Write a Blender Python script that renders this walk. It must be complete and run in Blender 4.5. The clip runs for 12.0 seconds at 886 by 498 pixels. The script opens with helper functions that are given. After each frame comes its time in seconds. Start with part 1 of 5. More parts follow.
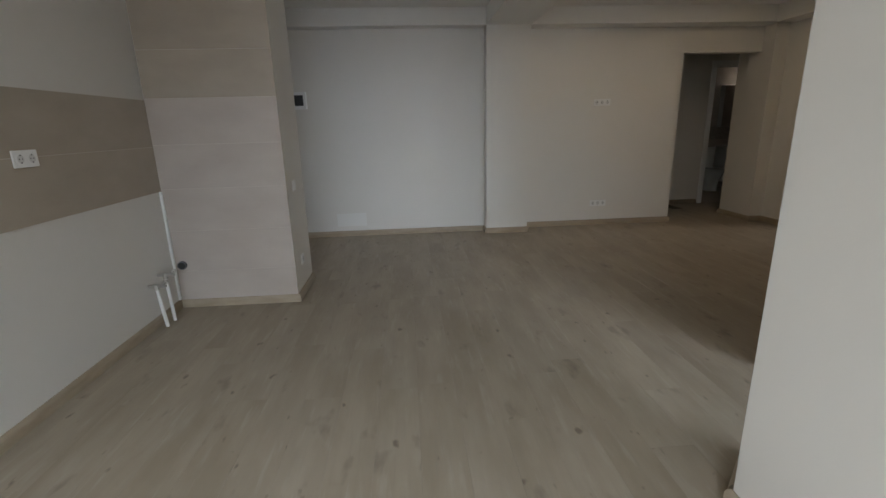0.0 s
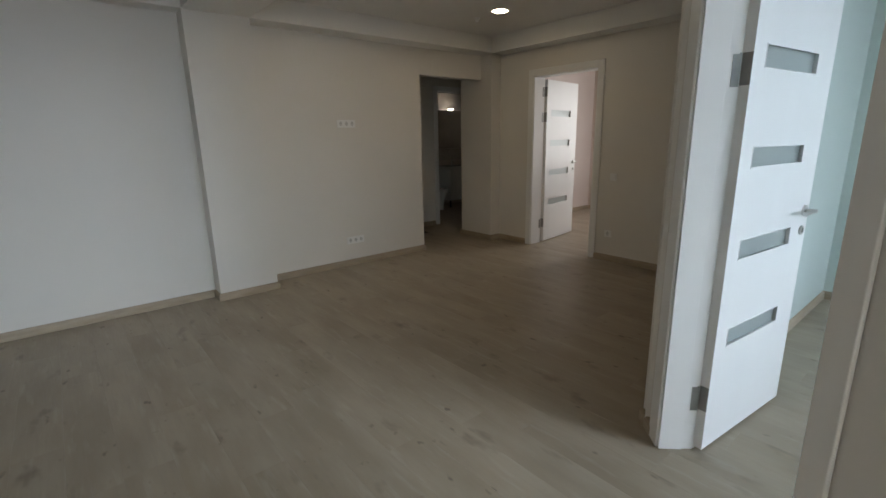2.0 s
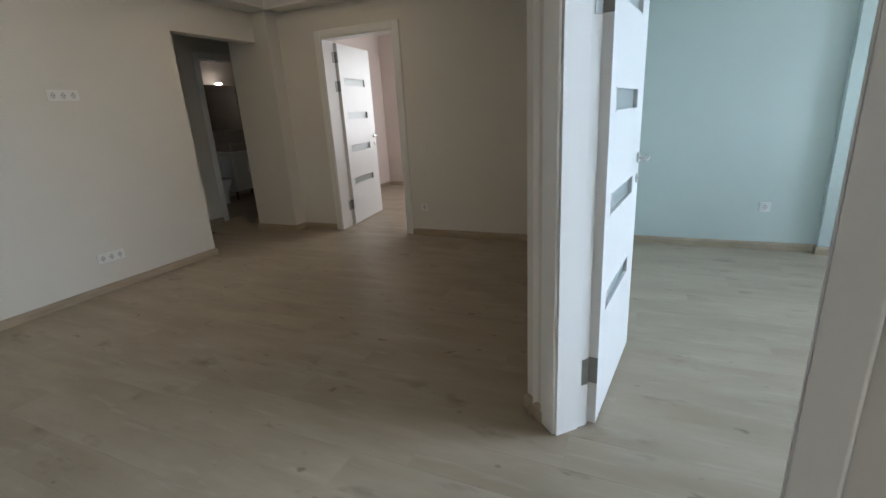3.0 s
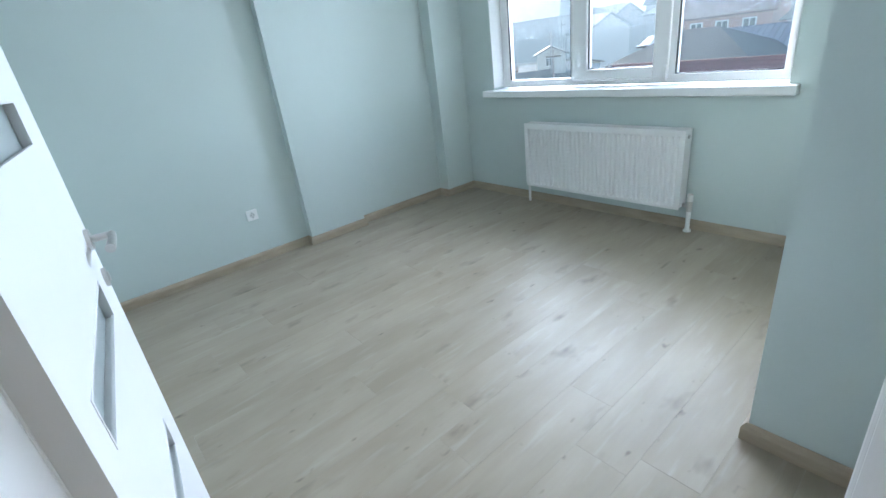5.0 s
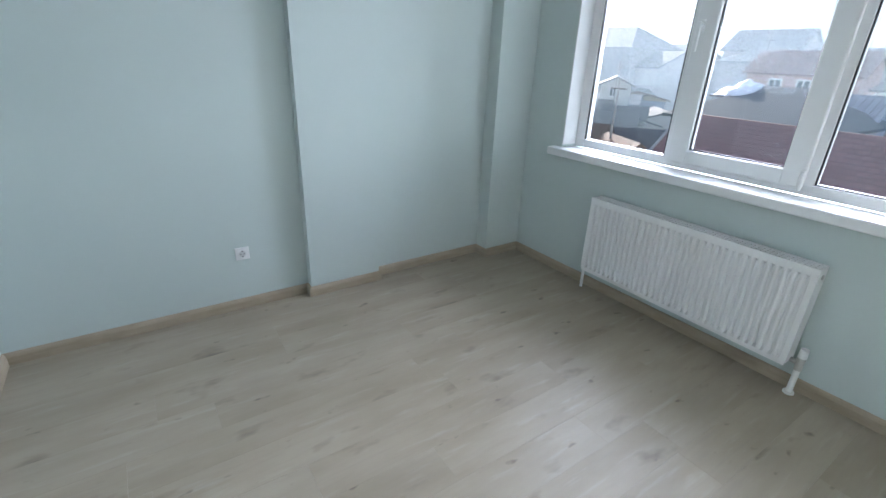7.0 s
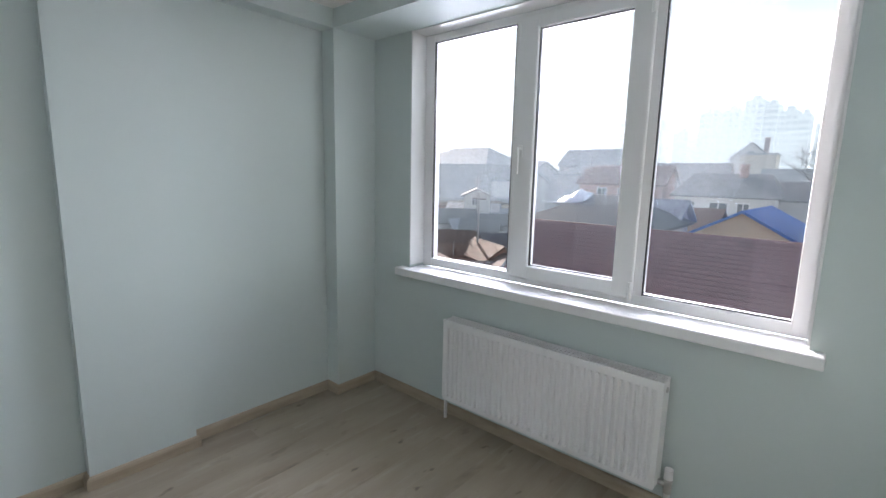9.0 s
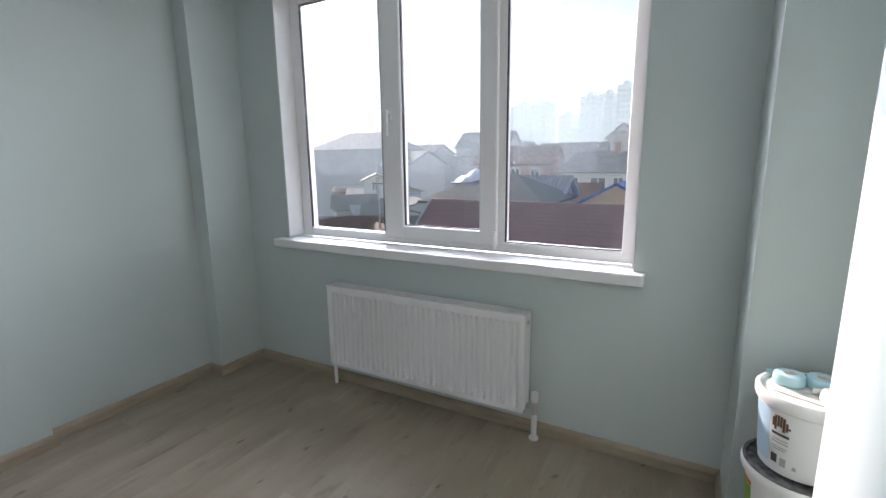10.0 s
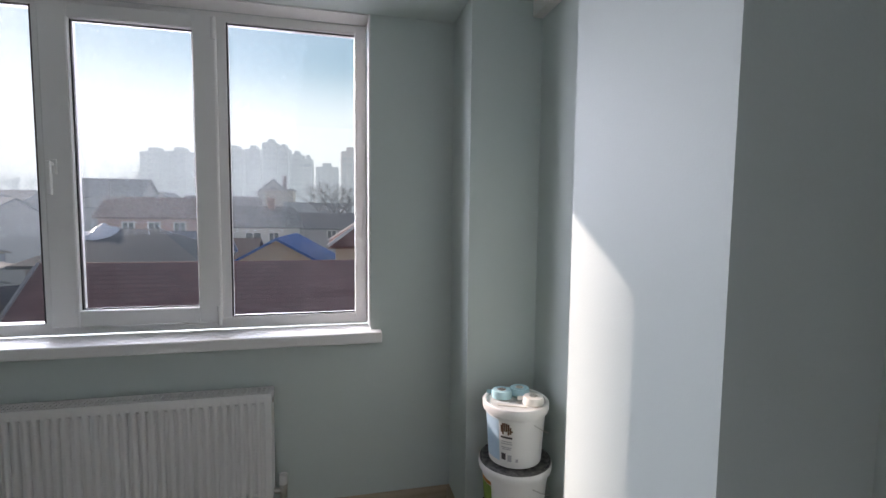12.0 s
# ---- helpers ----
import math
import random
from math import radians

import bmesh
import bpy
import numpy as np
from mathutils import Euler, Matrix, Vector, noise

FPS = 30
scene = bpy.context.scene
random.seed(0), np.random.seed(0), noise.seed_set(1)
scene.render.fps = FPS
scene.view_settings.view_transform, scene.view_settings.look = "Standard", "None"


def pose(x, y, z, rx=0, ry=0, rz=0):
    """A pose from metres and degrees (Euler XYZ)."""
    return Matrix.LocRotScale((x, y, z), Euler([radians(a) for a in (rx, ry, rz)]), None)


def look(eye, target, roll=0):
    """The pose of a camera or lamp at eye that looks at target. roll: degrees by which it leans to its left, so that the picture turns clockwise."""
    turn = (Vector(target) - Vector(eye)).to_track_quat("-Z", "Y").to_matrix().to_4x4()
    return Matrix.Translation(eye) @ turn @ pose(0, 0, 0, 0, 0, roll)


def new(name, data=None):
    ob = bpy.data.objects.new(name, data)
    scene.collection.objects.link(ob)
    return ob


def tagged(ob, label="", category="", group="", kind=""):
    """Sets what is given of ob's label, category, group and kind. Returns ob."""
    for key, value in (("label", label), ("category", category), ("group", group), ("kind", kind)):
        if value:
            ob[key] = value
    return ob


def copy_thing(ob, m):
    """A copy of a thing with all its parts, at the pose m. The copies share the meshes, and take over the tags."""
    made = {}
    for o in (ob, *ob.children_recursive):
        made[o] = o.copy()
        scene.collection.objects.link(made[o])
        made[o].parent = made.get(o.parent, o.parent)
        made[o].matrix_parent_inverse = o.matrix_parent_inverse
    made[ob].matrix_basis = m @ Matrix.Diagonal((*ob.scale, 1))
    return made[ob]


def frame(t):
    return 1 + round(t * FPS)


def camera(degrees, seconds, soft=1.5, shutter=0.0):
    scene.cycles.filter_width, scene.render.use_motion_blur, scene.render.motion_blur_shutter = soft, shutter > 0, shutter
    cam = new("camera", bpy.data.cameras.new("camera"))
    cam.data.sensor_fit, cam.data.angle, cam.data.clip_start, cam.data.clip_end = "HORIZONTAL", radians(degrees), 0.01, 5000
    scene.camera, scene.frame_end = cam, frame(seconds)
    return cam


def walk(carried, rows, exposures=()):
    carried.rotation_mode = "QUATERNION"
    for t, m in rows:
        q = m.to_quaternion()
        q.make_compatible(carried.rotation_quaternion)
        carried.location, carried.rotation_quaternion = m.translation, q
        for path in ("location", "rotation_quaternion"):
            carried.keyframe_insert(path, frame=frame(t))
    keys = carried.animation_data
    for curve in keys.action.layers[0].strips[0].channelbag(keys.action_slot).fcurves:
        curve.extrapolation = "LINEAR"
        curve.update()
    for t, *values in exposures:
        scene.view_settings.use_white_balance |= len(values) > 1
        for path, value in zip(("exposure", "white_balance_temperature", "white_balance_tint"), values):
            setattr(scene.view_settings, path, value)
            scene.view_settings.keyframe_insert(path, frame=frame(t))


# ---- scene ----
U = 0.95  # metres per plan unit: all plan numbers below are in plan units
cam = camera(88.2, 12.0)
PATH = [
    (0, (0.005, 0.02, 1.316), (0.141, 1.946, 0.796), -1.5),
    (0.5, (-0.022, 0.366, 1.275), (0.473, 2.237, 0.772), -1.1),
    (1, (-0.064, 0.675, 1.376), (0.841, 2.399, 0.92), -2.4),
    (1.5, (-0.083, 0.972, 1.391), (1.098, 2.517, 0.925), -2.9),
    (2, (0.002, 1.3, 1.39), (1.243, 2.796, 0.915), -1.1),
    (2.5, (0.107, 1.593, 1.346), (1.56, 2.878, 0.859), -1.4),
    (3, (0.308, 1.797, 1.285), (2.046, 2.6, 0.707), -3.3),
    (3.5, (0.63, 1.918, 1.312), (2.49, 2.328, 0.703), -3.8),
    (3.7, (0.743, 1.955, 1.29), (2.628, 2.174, 0.657), -3.1),
    (5.3, (1.516, 1.795, 1.337), (2.851, 0.546, 0.526), -5.9),
    (5.5, (1.583, 1.753, 1.342), (2.904, 0.48, 0.545), -3.9),
    (6, (1.795, 1.602, 1.374), (3.141, 0.334, 0.61), -0.2),
    (6.5, (1.93, 1.461, 1.451), (3.294, 0.276, 0.594), 2.4),
    (6.7, (2.005, 1.418, 1.499), (3.469, 0.341, 0.666), 2.5),
    (8.3, (2.12, 0.963, 1.544), (3.679, -0.166, 1.001), 3.8),
    (8.5, (2.142, 0.955, 1.557), (3.615, -0.318, 1.097), 3.5),
    (9, (2.144, 0.937, 1.567), (3.432, -0.559, 1.247), 1.3),
    (9.5, (2.044, 0.918, 1.551), (3.162, -0.725, 1.324), 0.6),
    (10, (1.95, 0.924, 1.435), (2.896, -0.798, 1.057), -0.6),
    (10.5, (1.967, 0.95, 1.4), (2.652, -0.892, 1.03), -0.6),
    (11, (2.161, 1.002, 1.453), (2.193, -0.991, 1.29), 1.1),
    (11.5, (2.278, 1.037, 1.499), (1.856, -0.912, 1.355), 1.5),
    (12, (2.322, 1.033, 1.509), (1.876, -0.912, 1.363), 0.6),
]
EXPOSURES = [(0.0, 0.6, 6550, 13), (2.5, 0.92, 6250, 10), (3.7, 1.32, 5950, 11), (5.4, 1.36, 5950, 13), (6.7, 1.2, 6150, 17), (8.4, 0.83, 6700, 24), (9.5, 0.76, 6850, 24), (11.0, 0.25, 6950, 26), (12.0, -0.02, 7000, 27)]
walk(cam, [(t, look(eye, target, roll)) for t, eye, target, roll in PATH], EXPOSURES)

# ---- world and sun ----
SUN_AZ, SUN_EL = math.atan2(0.743, -0.669), radians(23)
world = bpy.data.worlds.new("world")
scene.world = world
world.use_nodes = True
wn = world.node_tree.nodes
sky = wn.new("ShaderNodeTexSky")
sky.sky_type, sky.sun_disc, sky.sun_elevation, sky.sun_rotation = "NISHITA", False, SUN_EL, SUN_AZ
sky.air_density, sky.dust_density, sky.ozone_density = 1.0, 0.8, 1.0
wn["Background"].inputs["Strength"].default_value = 0.15
world.node_tree.links.new(sky.outputs["Color"], wn["Background"].inputs["Color"])

sun = new("sun", bpy.data.lights.new("sun", "SUN"))
sun.data.energy, sun.data.angle, sun.data.color = 5.0, radians(0.6), (1.0, 0.93, 0.84)
sun.matrix_world = look((0, 0, 0), (-0.743 * math.cos(SUN_EL), 0.669 * math.cos(SUN_EL), -math.sin(SUN_EL)))


def opening_light(name, x, y, z, w, h, target, power, color=(0.86, 0.93, 1.0), spread=180):
    """An area lamp at or near a window's opening, standing in for sky light."""
    ob = new(name, bpy.data.lights.new(name, "AREA"))
    ob.data.shape, ob.data.size, ob.data.size_y = "RECTANGLE", U * w, U * h
    ob.data.energy, ob.data.color, ob.data.spread = power, color, radians(spread)
    ob.matrix_world = look((U * x, U * y, U * z), (U * target[0], U * target[1], U * target[2]))
    return ob


opening_light("mint_window_light", 4.3, -3.35, 2.5, 3.2, 2.4, (2.5, 0.15, 1.1), 298, (0.76, 0.86, 1.0))
opening_light("kitchen_window_light", -0.4, -2.5, 2.3, 2.4, 1.8, (-0.4, 0.6, 0.2), 43, (0.78, 0.88, 1.0), 105)
# added lamp that brightens the far room, whose window is out of sight
opening_light("far_room_added_light", 7.9, 4.2, 1.6, 1.8, 1.5, (6.0, 4.9, 1.4), 17, (1.0, 0.95, 0.92))


# ---- mesh helpers ----
def box(bm, x0, x1, y0, y1, z0, z1, bevel=0.0, m=None):
    made = bmesh.ops.create_cube(bm, size=1.0)["verts"]
    for v in made:
        v.co = Vector((x0 + (v.co.x + 0.5) * (x1 - x0), y0 + (v.co.y + 0.5) * (y1 - y0), z0 + (v.co.z + 0.5) * (z1 - z0)))
    if bevel:
        edges = list({e for v in made for e in v.link_edges})
        made = list({v for f in bmesh.ops.bevel(bm, geom=edges, offset=bevel, segments=2, affect="EDGES", profile=0.5)["faces"] for v in f.verts} | {v for v in made if v.is_valid})
    if m is not None:
        bmesh.ops.transform(bm, matrix=m, verts=made)
    return bm


def boxes(*lots, bevel=0.0):
    bm = bmesh.new()
    for lot in lots:
        box(bm, *lot, bevel=bevel)
    return bm


def cyl(bm, p, q, r0, r1=None, n=20, caps=True):
    """A tube or cone from p to q."""
    p, q = Vector(p), Vector(q)
    r1 = r0 if r1 is None else r1
    made = bmesh.ops.create_cone(bm, cap_ends=caps, segments=n, radius1=r0, radius2=r1, depth=(q - p).length)["verts"]
    turn = (q - p).to_track_quat("Z", "Y").to_matrix().to_4x4()
    bmesh.ops.transform(bm, matrix=Matrix.Translation((p + q) / 2) @ turn, verts=made)
    return bm


def lathe(profile, n=32):
    """A turned shape from (radius, height) pairs."""
    bm = bmesh.new()
    rings = []
    for r, z in profile:
        rings.append([bm.verts.new((r * math.cos(2 * math.pi * i / n), r * math.sin(2 * math.pi * i / n), z)) for i in range(n)])
    for a, b in zip(rings, rings[1:]):
        for i in range(n):
            bm.faces.new((a[i], a[(i + 1) % n], b[(i + 1) % n], b[i]))
    if profile[0][0] > 1e-4:
        bm.faces.new(reversed(rings[0]))
    if profile[-1][0] > 1e-4:
        bm.faces.new(rings[-1])
    return bm


def prism(points, z0, z1):
    """An upright prism over a plan outline (counter-clockwise)."""
    bm = bmesh.new()
    low = [bm.verts.new((x, y, z0)) for x, y in points]
    top = [bm.verts.new((x, y, z1)) for x, y in points]
    bm.faces.new(reversed(low))
    bm.faces.new(top)
    for i in range(len(points)):
        j = (i + 1) % len(points)
        bm.faces.new((low[i], low[j], top[j], top[i]))
    return bm


def holed_wall(x0, x1, z0, z1, hx0, hx1, hz0, hz1, y0, y1):
    """A wall along x, in one piece, with one opening through it."""
    bm = bmesh.new()
    xs, zs = (x0, hx0, hx1, x1), (z0, hz0, hz1, z1)
    g = [[[bm.verts.new((x, y, z)) for z in zs] for x in xs] for y in (y0, y1)]
    for k in (0, 1):
        for i in range(3):
            for j in range(3):
                if (i, j) != (1, 1):
                    bm.faces.new((g[k][i][j], g[k][i + 1][j], g[k][i + 1][j + 1], g[k][i][j + 1]))
    ring = [(1, 1), (2, 1), (2, 2), (1, 2)]
    edge = [(0, 0), (1, 0), (2, 0), (3, 0), (3, 1), (3, 2), (3, 3), (2, 3), (1, 3), (0, 3), (0, 2), (0, 1)]
    for loop in (ring, edge):
        for (a, b), (c, d) in zip(loop, loop[1:] + loop[:1]):
            bm.faces.new((g[0][a][b], g[0][c][d], g[1][c][d], g[1][a][b]))
    return bm


def part(name, bm, mat, parent=None, label="", smooth=False):
    """Links a bmesh as one mesh object, under a thing or part where one is given."""
    bmesh.ops.recalc_face_normals(bm, faces=bm.faces)
    bm.transform(Matrix.Scale(U, 4))
    me = bpy.data.meshes.new(name)
    bm.to_mesh(me)
    bm.free()
    me.materials.append(mat)
    if smooth:
        me.polygons.foreach_set("use_smooth", [True] * len(me.polygons))
        me.set_sharp_from_angle(angle=radians(40))
    ob = new(name, me)
    if parent:
        ob.parent = parent
    return tagged(ob, label=label)


def place(x, y, z, rz=0.0, rx=0.0, ry=0.0):
    return pose(U * x, U * y, U * z, rx, ry, rz)


def thing(name, m, label, category, group="", kind=""):
    ob = new(name)
    ob.empty_display_size = 0.05
    ob.matrix_world = m
    return tagged(ob, label, category, group, kind)


def setting(name, bm, mat, label="", category=""):
    return tagged(part(name, bm, mat), label, category, kind="structure")


# ---- materials ----
def mat_base(name, color, rough=0.5, metal=0.0):
    m = bpy.data.materials.new(name)
    m.use_nodes = True
    b = m.node_tree.nodes["Principled BSDF"]
    b.inputs["Base Color"].default_value = (*color, 1)
    b.inputs["Roughness"].default_value = rough
    b.inputs["Metallic"].default_value = metal
    return m, m.node_tree.nodes, m.node_tree.links, b


def mixed(name, c0, c1, scale=3.0, rough=(0.5, 0.6), bump=0.1, bump_scale=120.0, stretch=(1, 1, 1), metal=0.0, detail=5, depth=0.002, random_shift=False):
    """A surface that varies between two colours at one scale, with fine relief at another."""
    m, n, l, b = mat_base(name, c0, rough[0], metal)
    tc = n.new("ShaderNodeTexCoord")
    mp = n.new("ShaderNodeMapping")
    mp.inputs["Scale"].default_value = stretch
    l.new(tc.outputs["Object"], mp.inputs["Vector"])
    if random_shift:
        info = n.new("ShaderNodeObjectInfo")
        mul = n.new("ShaderNodeVectorMath")
        mul.operation = "SCALE"
        comb = n.new("ShaderNodeCombineXYZ")
        for i in range(3):
            l.new(info.outputs["Random"], comb.inputs[i])
        l.new(comb.outputs[0], mul.inputs[0])
        mul.inputs["Scale"].default_value = 37.0
        l.new(mul.outputs[0], mp.inputs["Location"])
    a = n.new("ShaderNodeTexNoise")
    a.inputs["Scale"].default_value, a.inputs["Detail"].default_value = scale, detail
    l.new(mp.outputs[0], a.inputs["Vector"])
    ramp = n.new("ShaderNodeMapRange")
    ramp.inputs["From Min"].default_value, ramp.inputs["From Max"].default_value = 0.3, 0.7
    l.new(a.outputs["Fac"], ramp.inputs["Value"])
    mix = n.new("ShaderNodeMix")
    mix.data_type = "RGBA"
    mix.inputs["A"].default_value, mix.inputs["B"].default_value = (*c0, 1), (*c1, 1)
    l.new(ramp.outputs[0], mix.inputs["Factor"])
    l.new(mix.outputs["Result"], b.inputs["Base Color"])
    rr = n.new("ShaderNodeMapRange")
    rr.inputs["To Min"].default_value, rr.inputs["To Max"].default_value = rough
    l.new(a.outputs["Fac"], rr.inputs["Value"])
    l.new(rr.outputs[0], b.inputs["Roughness"])
    if bump:
        f = n.new("ShaderNodeTexNoise")
        f.inputs["Scale"].default_value, f.inputs["Detail"].default_value = bump_scale, 3
        l.new(mp.outputs[0], f.inputs["Vector"])
        bp = n.new("ShaderNodeBump")
        bp.inputs["Strength"].default_value, bp.inputs["Distance"].default_value = bump, depth
        l.new(f.outputs["Fac"], bp.inputs["Height"])
        l.new(bp.outputs[0], b.inputs["Normal"])
    return m


FACADE = mixed("pale_facade_render", (0.58, 0.56, 0.53), (0.64, 0.62, 0.59), 1.5, (0.8, 0.9), 0.2, 40)
WHITE_WALL = mixed("warm_white_paint", (0.70, 0.675, 0.63), (0.74, 0.715, 0.67), 0.9, (0.5, 0.62), 0.15, 160)
MINT_WALL = mixed("mint_paint", (0.53, 0.602, 0.578), (0.56, 0.632, 0.608), 0.9, (0.5, 0.62), 0.15, 160)
PINK_WALL = mixed("warm_pink_paint", (0.70, 0.62, 0.58), (0.73, 0.65, 0.61), 0.9, (0.5, 0.62), 0.15, 160)
CEILING = mixed("ceiling_paint", (0.76, 0.75, 0.72), (0.79, 0.78, 0.75), 1.2, (0.6, 0.7), 0.1, 140)
PLASTIC = mixed("white_plastic", (0.80, 0.80, 0.79), (0.83, 0.83, 0.82), 2, (0.28, 0.36), 0.03, 60)
LACQUER = mixed("white_door_lacquer", (0.80, 0.80, 0.79), (0.84, 0.84, 0.83), 2, (0.3, 0.4), 0.08, 60, (1, 1, 0.06))
ENAMEL = mixed("white_enamel", (0.82, 0.82, 0.81), (0.85, 0.85, 0.84), 2, (0.25, 0.32), 0.04, 80)
STEEL = mixed("satin_steel", (0.56, 0.55, 0.53), (0.64, 0.63, 0.61), 20, (0.25, 0.4), 0.05, 200, metal=1.0)
DULL_STEEL = mixed("dull_steel", (0.33, 0.33, 0.32), (0.40, 0.40, 0.39), 20, (0.4, 0.5), 0.05, 200, metal=1.0)
SKIRT = mixed("skirting_oak", (0.34, 0.275, 0.195), (0.42, 0.345, 0.255), 6, (0.45, 0.6), 0.1, 90, (1, 1, 6))
BACKING = mixed("joint_shadow", (0.10, 0.085, 0.07), (0.14, 0.12, 0.10), 9, (0.8, 0.9), 0.1, 60)
# near-black for dark parts, and for shade painted in holes and gaps
DARK = mixed("dark_parts_and_shade", (0.02, 0.02, 0.022), (0.035, 0.035, 0.035), 9, (0.5, 0.6), 0.1, 60)
TILE = mixed("beige_stone_tile", (0.46, 0.40, 0.355), (0.54, 0.48, 0.43), 2.2, (0.35, 0.5), 0.05, 50, (1, 1, 2), random_shift=True)
TILE_DARK = mixed("taupe_stone_tile", (0.395, 0.338, 0.268), (0.455, 0.395, 0.318), 3.0, (0.35, 0.5), 0.05, 50, (1, 1, 2), random_shift=True)
RUBBER = mixed("black_rubber", (0.015, 0.015, 0.016), (0.03, 0.03, 0.03), 9, (0.5, 0.6), 0.1, 90)


def floor_material():
    """Pale greyed oak laminate: long grain, cathedral streaks and smoky knots, board by board."""
    m, n, l, b = mat_base("pale_oak_laminate", (0.45, 0.39, 0.32), 0.4)
    tc, info = n.new("ShaderNodeTexCoord"), n.new("ShaderNodeObjectInfo")
    comb = n.new("ShaderNodeCombineXYZ")
    for i in range(3):
        l.new(info.outputs["Random"], comb.inputs[i])
    shift = n.new("ShaderNodeVectorMath")
    shift.operation = "MULTIPLY_ADD"
    shift.inputs[1].default_value = (41.0, 67.0, 0.0)
    l.new(comb.outputs[0], shift.inputs[0])
    l.new(tc.outputs["Object"], shift.inputs[2])

    def noisy(stretch, scale, detail, lo, hi, rough=0.55):
        mp = n.new("ShaderNodeMapping")
        mp.inputs["Scale"].default_value = stretch
        l.new(shift.outputs[0], mp.inputs["Vector"])
        t = n.new("ShaderNodeTexNoise")
        t.inputs["Scale"].default_value, t.inputs["Detail"].default_value, t.inputs["Roughness"].default_value = scale, detail, rough
        l.new(mp.outputs[0], t.inputs["Vector"])
        r = n.new("ShaderNodeMapRange")
        r.inputs["From Min"].default_value, r.inputs["From Max"].default_value = lo, hi
        l.new(t.outputs["Fac"], r.inputs["Value"])
        return r.outputs[0]

    def blend(fac, a, col, amount):
        mul = n.new("ShaderNodeMath")
        mul.operation = "MULTIPLY"
        mul.inputs[1].default_value = amount
        l.new(fac, mul.inputs[0])
        x = n.new("ShaderNodeMix")
        x.data_type = "RGBA"
        l.new(mul.outputs[0], x.inputs["Factor"])
        if isinstance(a, tuple):
            x.inputs["A"].default_value = (*a, 1)
        else:
            l.new(a, x.inputs["A"])
        x.inputs["B"].default_value = (*col, 1)
        return x.outputs["Result"]

    c = blend(noisy((1, 0.25, 1), 5, 4, 0.35, 0.65), (0.375, 0.318, 0.242), (0.298, 0.247, 0.18), 1.0)
    c = blend(noisy((1, 0.05, 1), 60, 4, 0.5, 0.75), c, (0.285, 0.245, 0.20), 0.35)
    c = blend(info.outputs["Random"], c, (0.42, 0.378, 0.32), 0.12)
    c = blend(noisy((1, 0.12, 1), 22, 3, 0.58, 0.72), c, (0.46, 0.415, 0.345), 0.35)
    c = blend(noisy((1, 0.5, 1), 15.0, 2, 0.68, 0.76), c, (0.15, 0.12, 0.095), 0.75)
    c = blend(noisy((1, 0.42, 1), 7.0, 3, 0.62, 0.78), c, (0.165, 0.138, 0.11), 0.8)
    l.new(c, b.inputs["Base Color"])
    grain = noisy((1, 0.05, 1), 140, 3, 0.3, 0.7)
    rr = n.new("ShaderNodeMapRange")
    rr.inputs["To Min"].default_value, rr.inputs["To Max"].default_value = 0.34, 0.48
    l.new(grain, rr.inputs["Value"])
    l.new(rr.outputs[0], b.inputs["Roughness"])
    b.inputs["Specular IOR Level"].default_value = 0.3
    bp = n.new("ShaderNodeBump")
    bp.inputs["Strength"].default_value, bp.inputs["Distance"].default_value = 0.12, 0.0006
    l.new(grain, bp.inputs["Height"])
    l.new(bp.outputs[0], b.inputs["Normal"])
    return m


LAMINATE = floor_material()


def glass_material(name, tint=(1, 1, 1), dust_glare=0.0):
    """Clear or frosted panes."""
    m = bpy.data.materials.new(name)
    m.use_nodes = True
    n, l = m.node_tree.nodes, m.node_tree.links
    n.remove(n["Principled BSDF"])
    tr, gl, mix, fr = n.new("ShaderNodeBsdfTransparent"), n.new("ShaderNodeBsdfGlossy"), n.new("ShaderNodeMixShader"), n.new("ShaderNodeLayerWeight")
    tr.inputs["Color"].default_value = (*tint, 1)
    gl.inputs["Roughness"].default_value = 0.02
    # gloss rises from 4 % head-on to a mirror at grazing angles
    steep, gloss = n.new("ShaderNodeMath"), n.new("ShaderNodeMath")
    steep.operation, gloss.operation = "POWER", "MULTIPLY_ADD"
    steep.inputs[1].default_value, gloss.inputs[1].default_value, gloss.inputs[2].default_value = 5.0, 0.96, 0.04
    l.new(fr.outputs["Facing"], steep.inputs[0])
    l.new(steep.outputs[0], gloss.inputs[0])
    l.new(gloss.outputs[0], mix.inputs["Fac"])
    l.new(tr.outputs[0], mix.inputs[1])
    l.new(gl.outputs[0], mix.inputs[2])
    out = mix
    if dust_glare:
        # thin film added for dust and haze glare: scatters the sun forwards
        film, over = n.new("ShaderNodeBsdfRefraction"), n.new("ShaderNodeMixShader")
        film.inputs["Roughness"].default_value, film.inputs["IOR"].default_value = 0.8, 1.3
        film.inputs["Color"].default_value = (0.93, 0.96, 1.0, 1)
        over.inputs["Fac"].default_value = dust_glare
        l.new(mix.outputs[0], over.inputs[1])
        l.new(film.outputs[0], over.inputs[2])
        out = over
    l.new(out.outputs[0], n["Material Output"].inputs["Surface"])
    return m


GLASS = glass_material("window_glass", (0.97, 0.98, 0.98), dust_glare=0.002)
FROST, fn_, fl_, fb_ = mat_base("frosted_glass", (0.60, 0.66, 0.65), 0.35)
fb_.inputs["Transmission Weight"].default_value = 0.6
LAMP, ln_, ll_, lb_ = mat_base("lamp_diffuser", (0.9, 0.9, 0.88), 0.5)
lb_.inputs["Emission Color"].default_value = (1.0, 0.78, 0.50, 1)
lb_.inputs["Emission Strength"].default_value = 34.0

